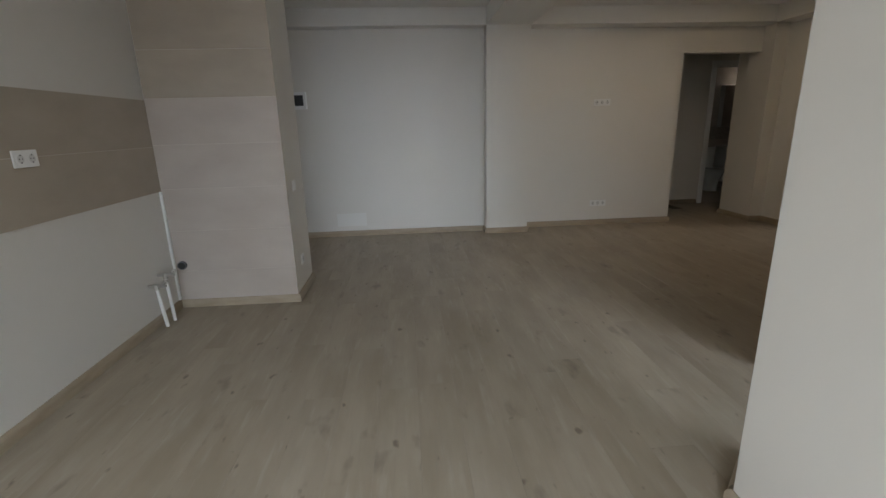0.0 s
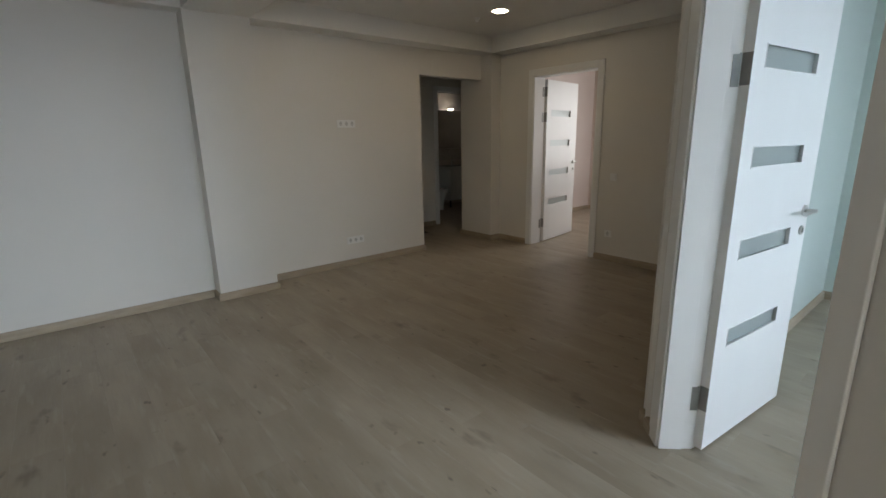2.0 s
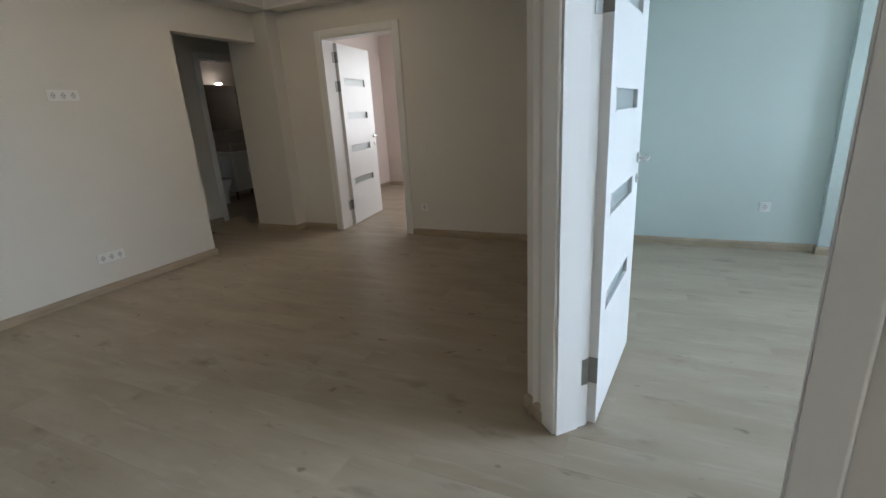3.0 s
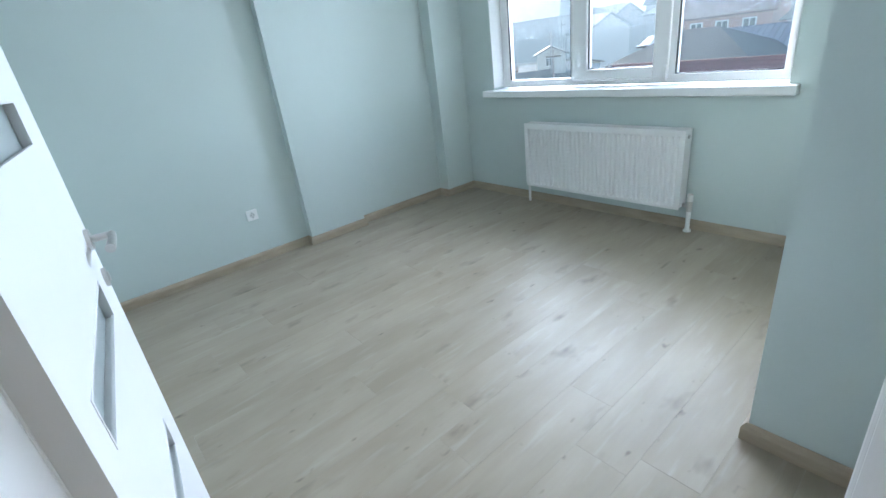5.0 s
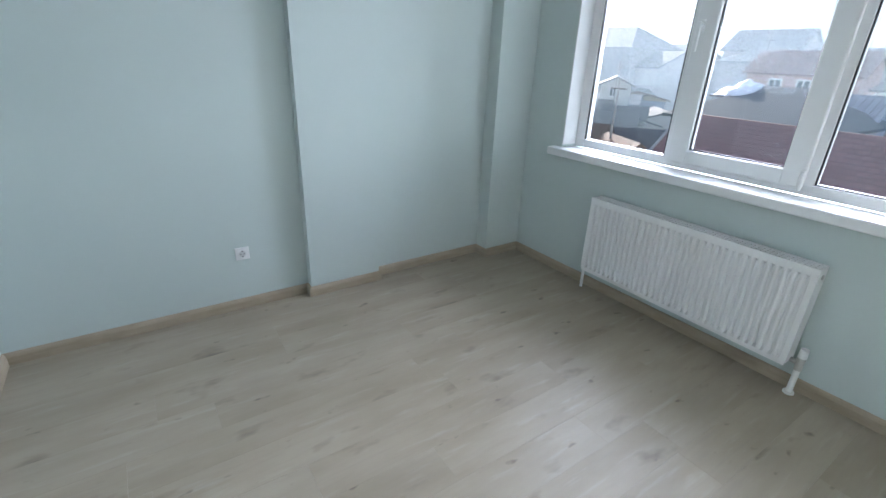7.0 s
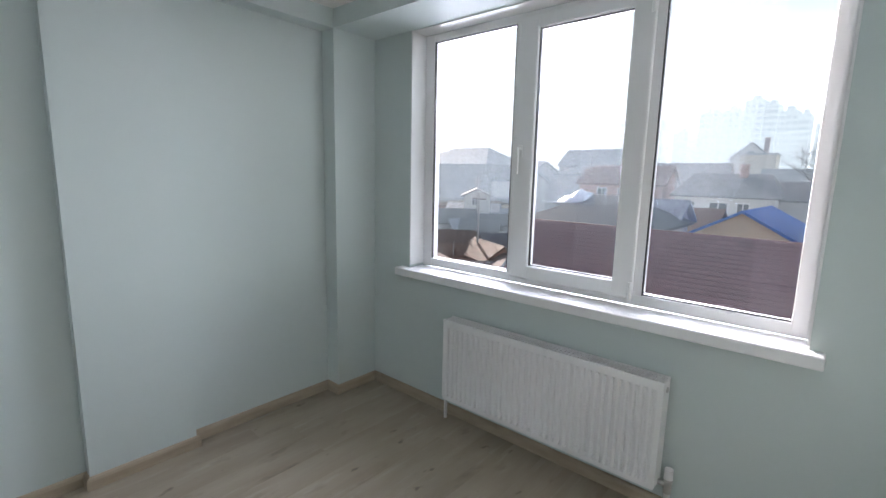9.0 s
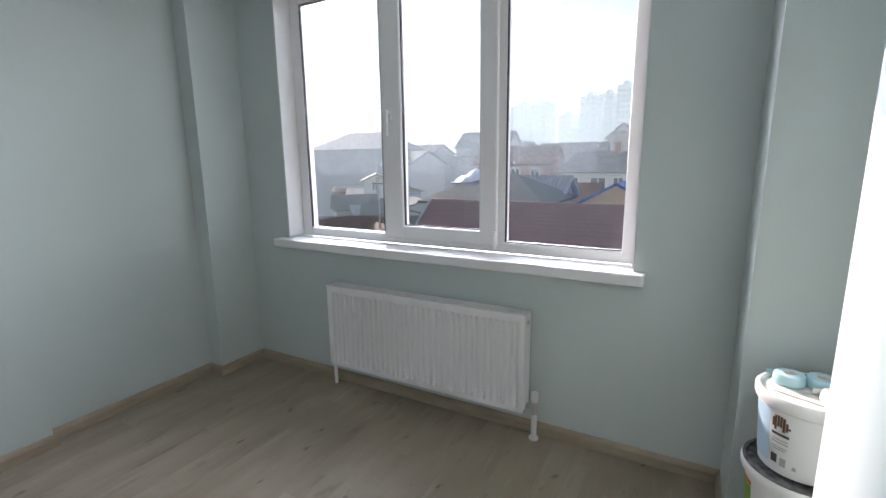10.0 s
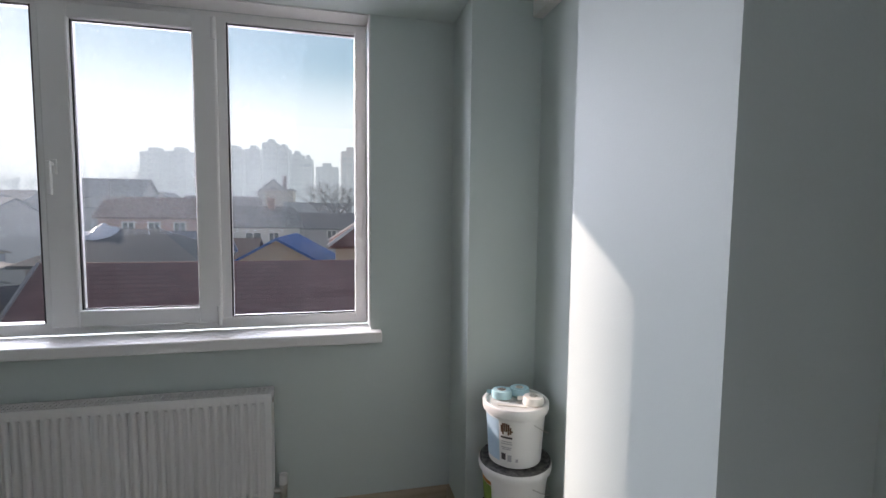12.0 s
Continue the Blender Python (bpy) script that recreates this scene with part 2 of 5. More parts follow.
# ---- plan, in plan units ----
H = 2.72                      # ceiling
XW, XE, YN = -1.9, 4.87, 6.13   # living room: west, east and north faces
YS = -1.33                    # south (window) wall, inner face
MX, MN = 5.08, 2.18           # mint room: east and north faces
BASE = 0.02

# floor slab under the boards
setting("floor", boxes((-2.2, 9.2, -1.7, 9.4, -0.30, -0.012)), BACKING, "pale grey oak laminate floor laid in long boards", "floor")
setting("ceiling", boxes((-2.2, 9.2, -1.7, 9.4, H, H + 0.15)), CEILING, "plain white painted ceiling", "ceiling")

# living room and kitchen shell
setting("wall_west", boxes((XW - 0.2, XW, -1.6, 9.0, 0, H)), WHITE_WALL, "white painted kitchen wall", "wall")
setting("wall_north", boxes((XW, 1.0, YN - 0.09, YN + 0.14, 0, H), (1.0, 3.63, YN, YN + 0.14, 0, H), (3.63, 4.69, YN, YN + 0.14, 2.22, H)), WHITE_WALL, "white painted living room wall with an open passage", "wall")
setting("column_north", boxes((1.0, 1.54, 5.86, YN + 0.05, 0, H)), WHITE_WALL, "shallow white painted pilaster", "column")
setting("wall_east_pier", boxes((4.69, 5.0, 5.93, 6.55, 0, H)), WHITE_WALL, "white painted pier beside the passage", "wall")
setting("wall_east", boxes((XE, XE + 0.13, 2.24, 4.40, 0, H), (XE, XE + 0.13, 5.37, 5.93, 0, H), (XE, XE + 0.13, 4.40, 5.37, 2.23, H)), WHITE_WALL, "white painted wall with an interior doorway", "wall")
setting("wall_south_living", boxes((2.095, XE, 2.24, 2.305, 0, H)), WHITE_WALL, "white painted living room wall", "wall")
setting("wall_kitchen_east", boxes((1.14, 1.28, YS, 1.325, 0, H)), WHITE_WALL, "white painted kitchen wall", "wall")
setting("kitchen_shaft", boxes((XW, -0.95, 3.69, 4.26, 0, H)), WHITE_WALL, "white boxed-out service shaft", "wall")
setting("wall_south_kitchen", boxes((XW, 1.18, YS - 0.25, YS, 0, 0.35), (XW, 1.18, YS - 0.25, YS, 2.35, H), (XW, -1.4, YS - 0.25, YS, 0.35, 2.35), (0.6, 1.28, YS - 0.25, YS, 0.35, 2.35)), WHITE_WALL, "white painted kitchen wall with a window opening", "wall")

# diagonal wall with the mint room's doorway: local x runs along the wall, local y into the mint room
DG = place(1.18, 1.385, 0, 45) @ place(0, -0.013, 0)
D0, D1, DT = 0.264, 1.137, 0.15   # clear opening along the wall, wall thickness
dg = boxes((-0.056, D0 - 0.02, -DT / 2, 0, 0, H), (D1 + 0.02, 1.37, -DT / 2, 0, 0, H), (D0 - 0.02, D1 + 0.02, -DT / 2, 0, 2.23, H))
wd = setting("wall_diagonal_living", dg, WHITE_WALL, "white painted diagonal wall round a doorway", "wall")
wd.matrix_world = DG
dg = boxes((-0.05, D0 - 0.02, -DT, -DT / 2, 0, H), (D1 + 0.02, 1.42, -DT, -DT / 2, 0, H), (D0 - 0.02, D1 + 0.02, -DT, -DT / 2, 2.23, H))
wd = setting("wall_diagonal_mint", dg, MINT_WALL, "mint green diagonal wall round a doorway", "wall")
wd.matrix_world = DG

# mint room shell
setting("wall_mint_north", boxes((2.2, MX, MN, 2.24, 0, H)), MINT_WALL, "mint green painted wall", "wall")
setting("wall_mint_east", boxes((MX, MX + 0.2, -1.6, 2.3, 0, H)), MINT_WALL, "mint green painted wall", "wall")
setting("column_mint_middle", boxes((5.01, MX, 0.02, 0.54, 0, H)), MINT_WALL, "mint green boxed-out wall panel", "column")
setting("column_mint_corner", boxes((4.95, MX, YS, -0.97, 0, H)), MINT_WALL, "mint green corner pilaster", "column")
WX0, WX1, WZ0, WZ1 = 2.28, 4.57, 0.97, 2.60
setting("wall_mint_south", holed_wall(1.28, MX, 0, H, WX0, WX1, WZ0, WZ1, YS - 0.25, YS), MINT_WALL, "mint green painted window wall", "wall")
setting("facade", holed_wall(1.28, MX + 0.2, -0.3, H + 0.4, WX0 - 0.06, WX1 + 0.12, WZ0 - 0.05, WZ1 + 0.09, YS - 0.36, YS - 0.252), FACADE, "pale rendered outer wall", "wall")
setting("column_mint_west", boxes((1.49, 1.84, YS, -1.0, 0, H)), MINT_WALL, "mint green corner pilaster", "column")
setting("wall_mint_west", boxes((1.28, 1.49, YS, 0.2, 0, H), (1.28, 1.42, 0.2, 1.36, 0, H)), MINT_WALL, "mint green painted wall", "wall")
setting("mint_shaft", boxes((1.42, 1.79, -0.11, 0.435, 0, H)), MINT_WALL, "mint green boxed-out service shaft", "wall")
setting("beam_mint_south", boxes((1.42, MX, YS, -0.97, 2.60, H)), MINT_WALL, "mint green ceiling beam", "beam")
setting("beam_mint_nook", boxes((1.49, 1.79, -0.97, -0.11, 2.601, H)), MINT_WALL, "mint green lowered ceiling over the nook", "beam")
setting("beam_mint_east", boxes((4.95, MX, -0.97, 0.3, 2.60, H)), MINT_WALL, "mint green ceiling beam", "beam")

# beams of the living room
setting("beam_north", boxes((XW, 1.0, 5.86, YN, 2.527, H), (1.54, 4.69, 5.86, YN, 2.527, H)), CEILING, "white ceiling beam", "beam")
setting("beam_cross", boxes((1.0, 1.54, -1.33, 5.86, 2.527, H)), CEILING, "white ceiling beam", "beam")
setting("beam_east", boxes((4.62, XE, 2.305, 5.86, 2.52, H)), CEILING, "white ceiling beam", "beam")

# passage, bathroom and far room shells
setting("wall_passage_west", boxes((3.50, 3.63, YN + 0.14, 7.45, 0, H)), WHITE_WALL, "white painted passage wall", "wall")
setting("wall_passage_east", boxes((6.3, 6.4, 6.75, 7.45, 0, H)), WHITE_WALL, "white painted passage wall", "wall")
setting("wall_passage_north", boxes((3.5, 4.95, 7.45, 7.6, 0, H), (5.86, 7.2, 7.45, 7.6, 0, H), (4.95, 5.86, 7.45, 7.6, 2.23, H)), WHITE_WALL, "white painted wall with the bathroom doorway", "wall")
setting("wall_bath_north", boxes((4.5, 7.2, 9.2, 9.3, 0, H)), TILE, "beige tiled bathroom wall", "wall")
setting("wall_bath_west", boxes((4.55, 4.65, 7.6, 9.2, 0, H)), TILE, "beige tiled bathroom wall", "wall")
setting("wall_bath_east", boxes((7.2, 7.3, 7.45, 9.2, 0, H)), TILE, "beige tiled bathroom wall", "wall")
setting("bath_floor", boxes((4.65, 7.2, 7.5, 9.2, -0.012, 0.001)), TILE_DARK, "brown tiled bathroom floor", "floor")
setting("wall_far_north", boxes((5.0, 8.4, 6.6, 6.75, 0, H)), PINK_WALL, "warm white bedroom wall", "wall")
setting("wall_far_east", boxes((8.2, 8.35, 2.2, 6.6, 0, 0.9), (8.2, 8.35, 2.2, 6.6, 2.4, H), (8.2, 8.35, 2.2, 3.3, 0.9, 2.4), (8.2, 8.35, 5.1, 6.6, 0.9, 2.4)), PINK_WALL, "warm white bedroom wall with an added, unseen opening", "wall")
setting("wall_far_south", boxes((5.0, 8.2, 2.27, 2.4, 0, H)), PINK_WALL, "warm white bedroom wall", "wall")
setting("wall_far_west", boxes((5.0, 5.07, 2.4, 4.40, 0, H), (5.0, 5.07, 5.37, 6.6, 0, H), (5.0, 5.07, 4.40, 5.37, 2.23, H)), PINK_WALL, "warm white bedroom wall", "wall")

# ---- skirting boards ----
def skirting(x0, y0, x1, y1, nx, ny, m=None):
    """A run of skirting from one plan point to another, proud of its wall on the side (nx, ny)."""
    ln = math.hypot(x1 - x0, y1 - y0)
    bm = bmesh.new()
    prof = [(0.0, 0.0), (0.019, 0.0), (0.019, 0.048), (0.014, 0.062), (0.006, 0.070), (0.0, 0.070)]
    d = Vector(((x1 - x0) / ln, (y1 - y0) / ln, 0))
    ends = [[bm.verts.new(Vector((x, y, z)) + Vector((nx, ny, 0)) * o + d * e * o) for o, z in prof] for x, y, e in ((x0, y0, -1), (x1, y1, 1))]
    for i in range(len(prof)):
        j = (i + 1) % len(prof)
        bm.faces.new((ends[0][i], ends[0][j], ends[1][j], ends[1][i]))
    bm.faces.new(ends[0])
    bm.faces.new(ends[1])
    ob = setting("baseboard", bm, SKIRT, "oak-coloured skirting board along the wall", "baseboard")
    if m is not None:
        ob.matrix_world = m
    return ob


skirting(XW, YS, XW, 3.69, 1, 0)
skirting(XW, 3.69, -0.95, 3.69, 0, -1)
skirting(-0.95, 3.69, -0.95, 4.26, 1, 0)
skirting(XW, YN - 0.09, 1.0, YN - 0.09, 0, -1)
skirting(1.0, YN - 0.09, 1.0, 5.86, -1, 0)
skirting(1.0, 5.86, 1.54, 5.86, 0, -1)
skirting(1.54, 5.86, 1.54, YN, 1, 0)
skirting(1.54, YN, 3.63, YN, 0, -1)
skirting(3.63, YN, 3.63, 7.45, 1, 0)
skirting(3.63, 7.45, 4.87, 7.45, 0, -1)
skirting(4.69, 6.55, 4.69, 5.93, -1, 0)
skirting(4.69, 5.93, XE, 5.93, 0, -1)
skirting(XE, 5.93, XE, 5.44, -1, 0)
skirting(XE, 4.33, XE, 2.305, -1, 0)
skirting(2.105, 2.305, XE, 2.305, 0, 1)
skirting(1.14, YS, 1.14, 1.325, -1, 0)
skirting(-0.03, 0.0, D0 - 0.105, 0.0, 0, 1, DG)
skirting(D1 + 0.105, 0.0, 1.355, 0.0, 0, 1, DG)
skirting(2.3, MN, MX, MN, 0, -1)
skirting(MX, MN, MX, 0.54, -1, 0)
skirting(MX, 0.54, 5.01, 0.54, 0, 1)
skirting(5.01, 0.54, 5.01, 0.02, -1, 0)
skirting(MX, 0.02, MX, -0.97, -1, 0)
skirting(MX, -0.97, 4.95, -0.97, 0, 1)
skirting(4.95, -0.97, 4.95, YS, -1, 0)
skirting(4.95, YS, 1.84, YS, 0, 1)
skirting(1.84, YS, 1.84, -1.0, 1, 0)
skirting(1.84, -1.0, 1.49, -1.0, 0, 1)
skirting(1.49, -1.0, 1.49, -0.11, 1, 0)
skirting(1.49, -0.11, 1.79, -0.11, 0, -1)
skirting(1.79, -0.11, 1.79, 0.435, 1, 0)
skirting(1.79, 0.435, 1.42, 0.435, 0, 1)
skirting(1.42, 0.435, 1.42, 1.36, 1, 0)
skirting(5.07, 6.6, 8.2, 6.6, 0, -1)
skirting(8.2, 6.6, 8.2, 2.4, -1, 0)


# ---- doors ----
LEAF_H, LEAF_T = 2.165, 0.042


def door_frame(name, m, w, depth, near=True, far=True, cw=0.085):
    """Lining, stop and flat casings round a clear opening from local x = 0 to w, wall from local y = -depth to 0."""
    ob = thing(name, m, "white lacquered interior door frame with flat casings", "door frame", kind="structure")
    h = 2.19
    part("lining", boxes((-0.03, 0.0, -depth - 0.002, 0.003, 0, h + 0.03), (w, w + 0.03, -depth - 0.002, 0.003, 0, h + 0.03), (0, w, -depth - 0.002, 0.003, h, h + 0.03), bevel=0.002), LACQUER, ob)
    part("stop", boxes((0.0, 0.006, -depth + 0.048, 0.004, 0, h), (w - 0.006, w, -depth + 0.048, 0.004, 0, h), (0.006, w - 0.006, -depth + 0.048, 0.004, h - 0.006, h), bevel=0.001), LACQUER, ob)
    for ok, y0, y1 in ((near, 0.0035, 0.016), (far, -depth - 0.016, -depth - 0.0035)):
        if ok:
            for a, b, c, d in ((-cw, -0.006, 0, h + cw), (w + 0.006, w + cw, 0, h + cw), (-0.0055, w + 0.0055, h + 0.006, h + cw)):
                part("casing", boxes((a, b, y0, y1, c, d), bevel=0.004), LACQUER, ob)
    return ob


def lever(side):
    """A lever handle on a round rose, on one face of a leaf (side: -1 or 1 along y)."""
    y = side * LEAF_T / 2
    bm = bmesh.new()
    cyl(bm, (0, y, 0), (0, y + side * 0.009, 0), 0.026, n=24)
    cyl(bm, (0, y, 0), (0, y + side * 0.05, 0), 0.009, n=14)
    cyl(bm, (0, y + side * 0.05, 0), (-0.05, y + side * 0.053, 0.002), 0.010, 0.009, n=14)
    cyl(bm, (-0.05, y + side * 0.053, 0.002), (-0.115, y + side * 0.047, -0.004), 0.009, 0.011, n=14)
    return bm


def door_leaf(m, label, width):
    """A leaf hinged at the local origin, running along +x, with four narrow frosted panes."""
    ob = thing("door_leaf", m, label, "door")
    x0, x1, t = 0.006, width, LEAF_T / 2
    slots = [(0.233, 0.275), (0.421, 0.464), (0.604, 0.646), (0.785, 0.829)]
    a, b = x0 + 0.125 * width, x0 + 0.765 * width
    lots = [(x0, a, -t, t, 0.01, LEAF_H), (b, x1, -t, t, 0.01, LEAF_H)]
    z = 0.01
    for lo, hi in slots + [(1.0, 1.0)]:
        lots.append((a, b, -t, t, z, lo * LEAF_H))
        z = hi * LEAF_H
    bm = bmesh.new()
    for lot in lots:
        box(bm, *lot)
    bmesh.ops.remove_doubles(bm, verts=bm.verts, dist=1e-5)
    part("panel", bm, LACQUER, ob)
    for lo, hi in slots:
        z0, z1 = lo * LEAF_H, hi * LEAF_H
        pane = part("pane", boxes((a, b, -0.004, 0.004, z0, z1)), FROST, ob, "frosted glass strip")
        rim = bmesh.new()
        for s in (-1, 1):
            y0, y1 = sorted((s * (t - 0.004), s * (t + 0.0015)))
            for lot in ((a, a + 0.006, y0, y1, z0, z1), (b - 0.006, b, y0, y1, z0, z1), (a + 0.006, b - 0.006, y0, y1, z0, z0 + 0.006), (a + 0.006, b - 0.006, y0, y1, z1 - 0.006, z1)):
                box(rim, *lot)
        part("beading", rim, LACQUER, pane)
    for s in (-1, 1):
        hd = part("handle", lever(s), STEEL, ob, "satin steel lever handle", smooth=True)
        hd.location = (U * (x1 - 0.06), 0, U * 0.4945 * LEAF_H)
        bm = bmesh.new()
        cyl(bm, (0, s * t, 0), (0, s * (t + 0.007), 0), 0.024, n=24)
        box(bm, -0.004, 0.004, min(s * t, s * (t + 0.012)), max(s * t, s * (t + 0.012)), -0.012, 0.012)
        kh = part("key_rose", bm, STEEL, ob, "satin steel key rose", smooth=True)
        kh.location = (U * (x1 - 0.06), 0, U * 0.4478 * LEAF_H)
    for f in (0.124, 0.782, 0.93):
        z = f * LEAF_H
        bm = boxes((0.004, 0.006, -t, t - 0.004, z - 0.06, z + 0.06))
        cyl(bm, (-0.004, t + 0.002, z - 0.06), (-0.004, t + 0.002, z + 0.06), 0.0065, n=12)
        for dz in (-0.018, 0.018):
            cyl(bm, (-0.004, t + 0.002, z + dz - 0.0012), (-0.004, t + 0.002, z + dz + 0.0012), 0.0075, n=12)
        part("hinge", bm, DULL_STEEL, ob, "dull steel butt hinge")
    return ob


def hinge_plates(frame_ob, x, y0, y1, nx):
    """Hinge plates on a frame's lining, with screw heads."""
    for f in (0.124, 0.782, 0.93):
        z = f * LEAF_H
        bm = boxes((min(x, x + nx * 0.002), max(x, x + nx * 0.002), y0, y1, z - 0.06, z + 0.06))
        for dz in (-0.036, -0.012, 0.012, 0.036):
            ym = y0 + (0.3 if int(dz * 1000) % 8 == 4 else 0.65) * (y1 - y0)
            cyl(bm, (x, ym, z + dz), (x + nx * 0.003, ym, z + dz), 0.004, n=10)
        part("hinge_plate", bm, DULL_STEEL, frame_ob, "steel hinge plate")


frame_1 = door_frame("door_1", DG @ place(D0, 0, 0), D1 - D0, DT, cw=0.1)
hinge_plates(frame_1, D1 - D0, -DT - 0.001, -DT + 0.03, -1)
door_leaf(place(2.102, 2.056, 0.005, -6.3), "white lacquered door with frosted strips, standing wide open", 0.803)
FRAME_2 = place(XE, 4.43, 0, 90)
frame_2 = door_frame("door_2", FRAME_2, 0.91, 0.20)
hinge_plates(frame_2, 0.91, -0.201, -0.166, -1)
door_leaf(place(5.10, 5.335, 0.005, 8), "white lacquered door with frosted strips, open into the far room", 0.87)
frame_3 = door_frame("door_3", place(4.985, 7.45, 0, 0) @ pose(0, 0, 0, 0, 0, 180) @ place(-0.84, 0, 0), 0.84, 0.15)

# ---- mint room: window, sill, radiator ----
FY = -1.47   # inner face of the frame


def bar(bm, x0, x1, z0, z1, y0, y1, bevel=0.006):
    return box(bm, x0, x1, y0, y1, z0, z1, bevel=bevel)


window = thing("window_1", place(0, 0, 0), "white plastic three-light window with clear double glazing", "window", kind="structure")
bm = bmesh.new()
X0, X1, Z0, Z1, FD = WX0 + 0.01, WX1 - 0.005, WZ0 + 0.015, WZ1 - 0.005, 0.07
bar(bm, X0, X0 + 0.065, Z0, Z1, FY - FD, FY)
bar(bm, X1 - 0.08, X1, Z0, Z1, FY - FD, FY)
bar(bm, X0 + 0.05, X1 - 0.08, Z0, Z0 + 0.06, FY - FD, FY - 0.001)
bar(bm, X0 + 0.05, X1 - 0.08, Z1 - 0.05, Z1, FY - FD, FY - 0.001)
bar(bm, 3.76, 3.83, Z0 + 0.05, Z1 - 0.04, FY - FD, FY - 0.002)
bar(bm, 2.99, 3.06, Z0 + 0.05, Z1 - 0.04, FY - FD, FY - 0.002)
part("window_frame", bm, PLASTIC, window)
sash = part("sash", boxes((3.035, 3.145, FY - 0.062, FY + 0.016, 1.02, Z1 - 0.025), (3.675, 3.80, FY - 0.062, FY + 0.016, 1.02, Z1 - 0.025), (3.14, 3.68, FY - 0.061, FY + 0.015, 1.02, 1.105), (3.14, 3.68, FY - 0.061, FY + 0.015, 2.495, Z1 - 0.025), bevel=0.009), PLASTIC, window)
for x0, x1, z0, z1 in ((2.348, 2.99, 1.045, 2.545), (3.145, 3.675, 1.105, 2.495), (3.83, 4.485, 1.035, 2.545)):
    for dy in (0.022, 0.046):
        g = part("pane", boxes((x0 - 0.01, x1 + 0.01, FY - dy - 0.004, FY - dy, z0 - 0.01, z1 + 0.01)), GLASS, window, "clear glass pane")
        g.visible_shadow = False
    bm = bmesh.new()
    for lot in ((x0, x0 + 0.006), (x1 - 0.006, x1)):
        box(bm, lot[0], lot[1], FY - 0.021, FY - 0.005, z0, z1)
    for lot in ((z0, z0 + 0.006), (z1 - 0.006, z1)):
        box(bm, x0 + 0.006, x1 - 0.006, FY - 0.021, FY - 0.012, lot[0], lot[1])
    part("gasket", bm, RUBBER, window, "black rubber glazing gasket")
bm = boxes((-0.016, 0.016, 0, 0.012, -0.035, 0.035), bevel=0.004)
cyl(bm, (0, 0.01, 0.01), (0, 0.042, 0.012), 0.010, n=14)
box(bm, -0.012, 0.012, 0.034, 0.050, -0.135, 0.024, bevel=0.005)
hd = part("handle", bm, PLASTIC, sash, "white window handle")
hd.location = (U * 3.755, U * (FY + 0.017), U * 1.80)
for z in (1.06, 2.50):
    bm = bmesh.new()
    cyl(bm, (3.045, FY + 0.022, z - 0.05), (3.045, FY + 0.022, z + 0.05), 0.011, n=14)
    part("hinge", bm, PLASTIC, sash, "white sash hinge cover", smooth=True)
part("reveal", boxes((WX0 + 0.0005, WX0 + 0.009, FY + 0.001, YS + 0.002, WZ0 + 0.03, WZ1 - 0.001), (WX1 - 0.009, WX1 - 0.0005, FY + 0.001, YS + 0.002, WZ0 + 0.03, WZ1 - 0.001), (WX0 + 0.009, WX1 - 0.009, FY + 0.001, YS - 0.002, WZ1 - 0.006, WZ1 - 0.0005)), PLASTIC, window)
sill = part("window_sill", boxes((2.225, 4.65, FY + 0.001, YS + 0.075, 0.925, 0.982), bevel=0.008), PLASTIC, window, "white plastic window sill")
part("outer_sill", boxes((WX0, WX1, FY - 0.42, FY - FD - 0.001, 0.955, 0.962)), STEEL, window)


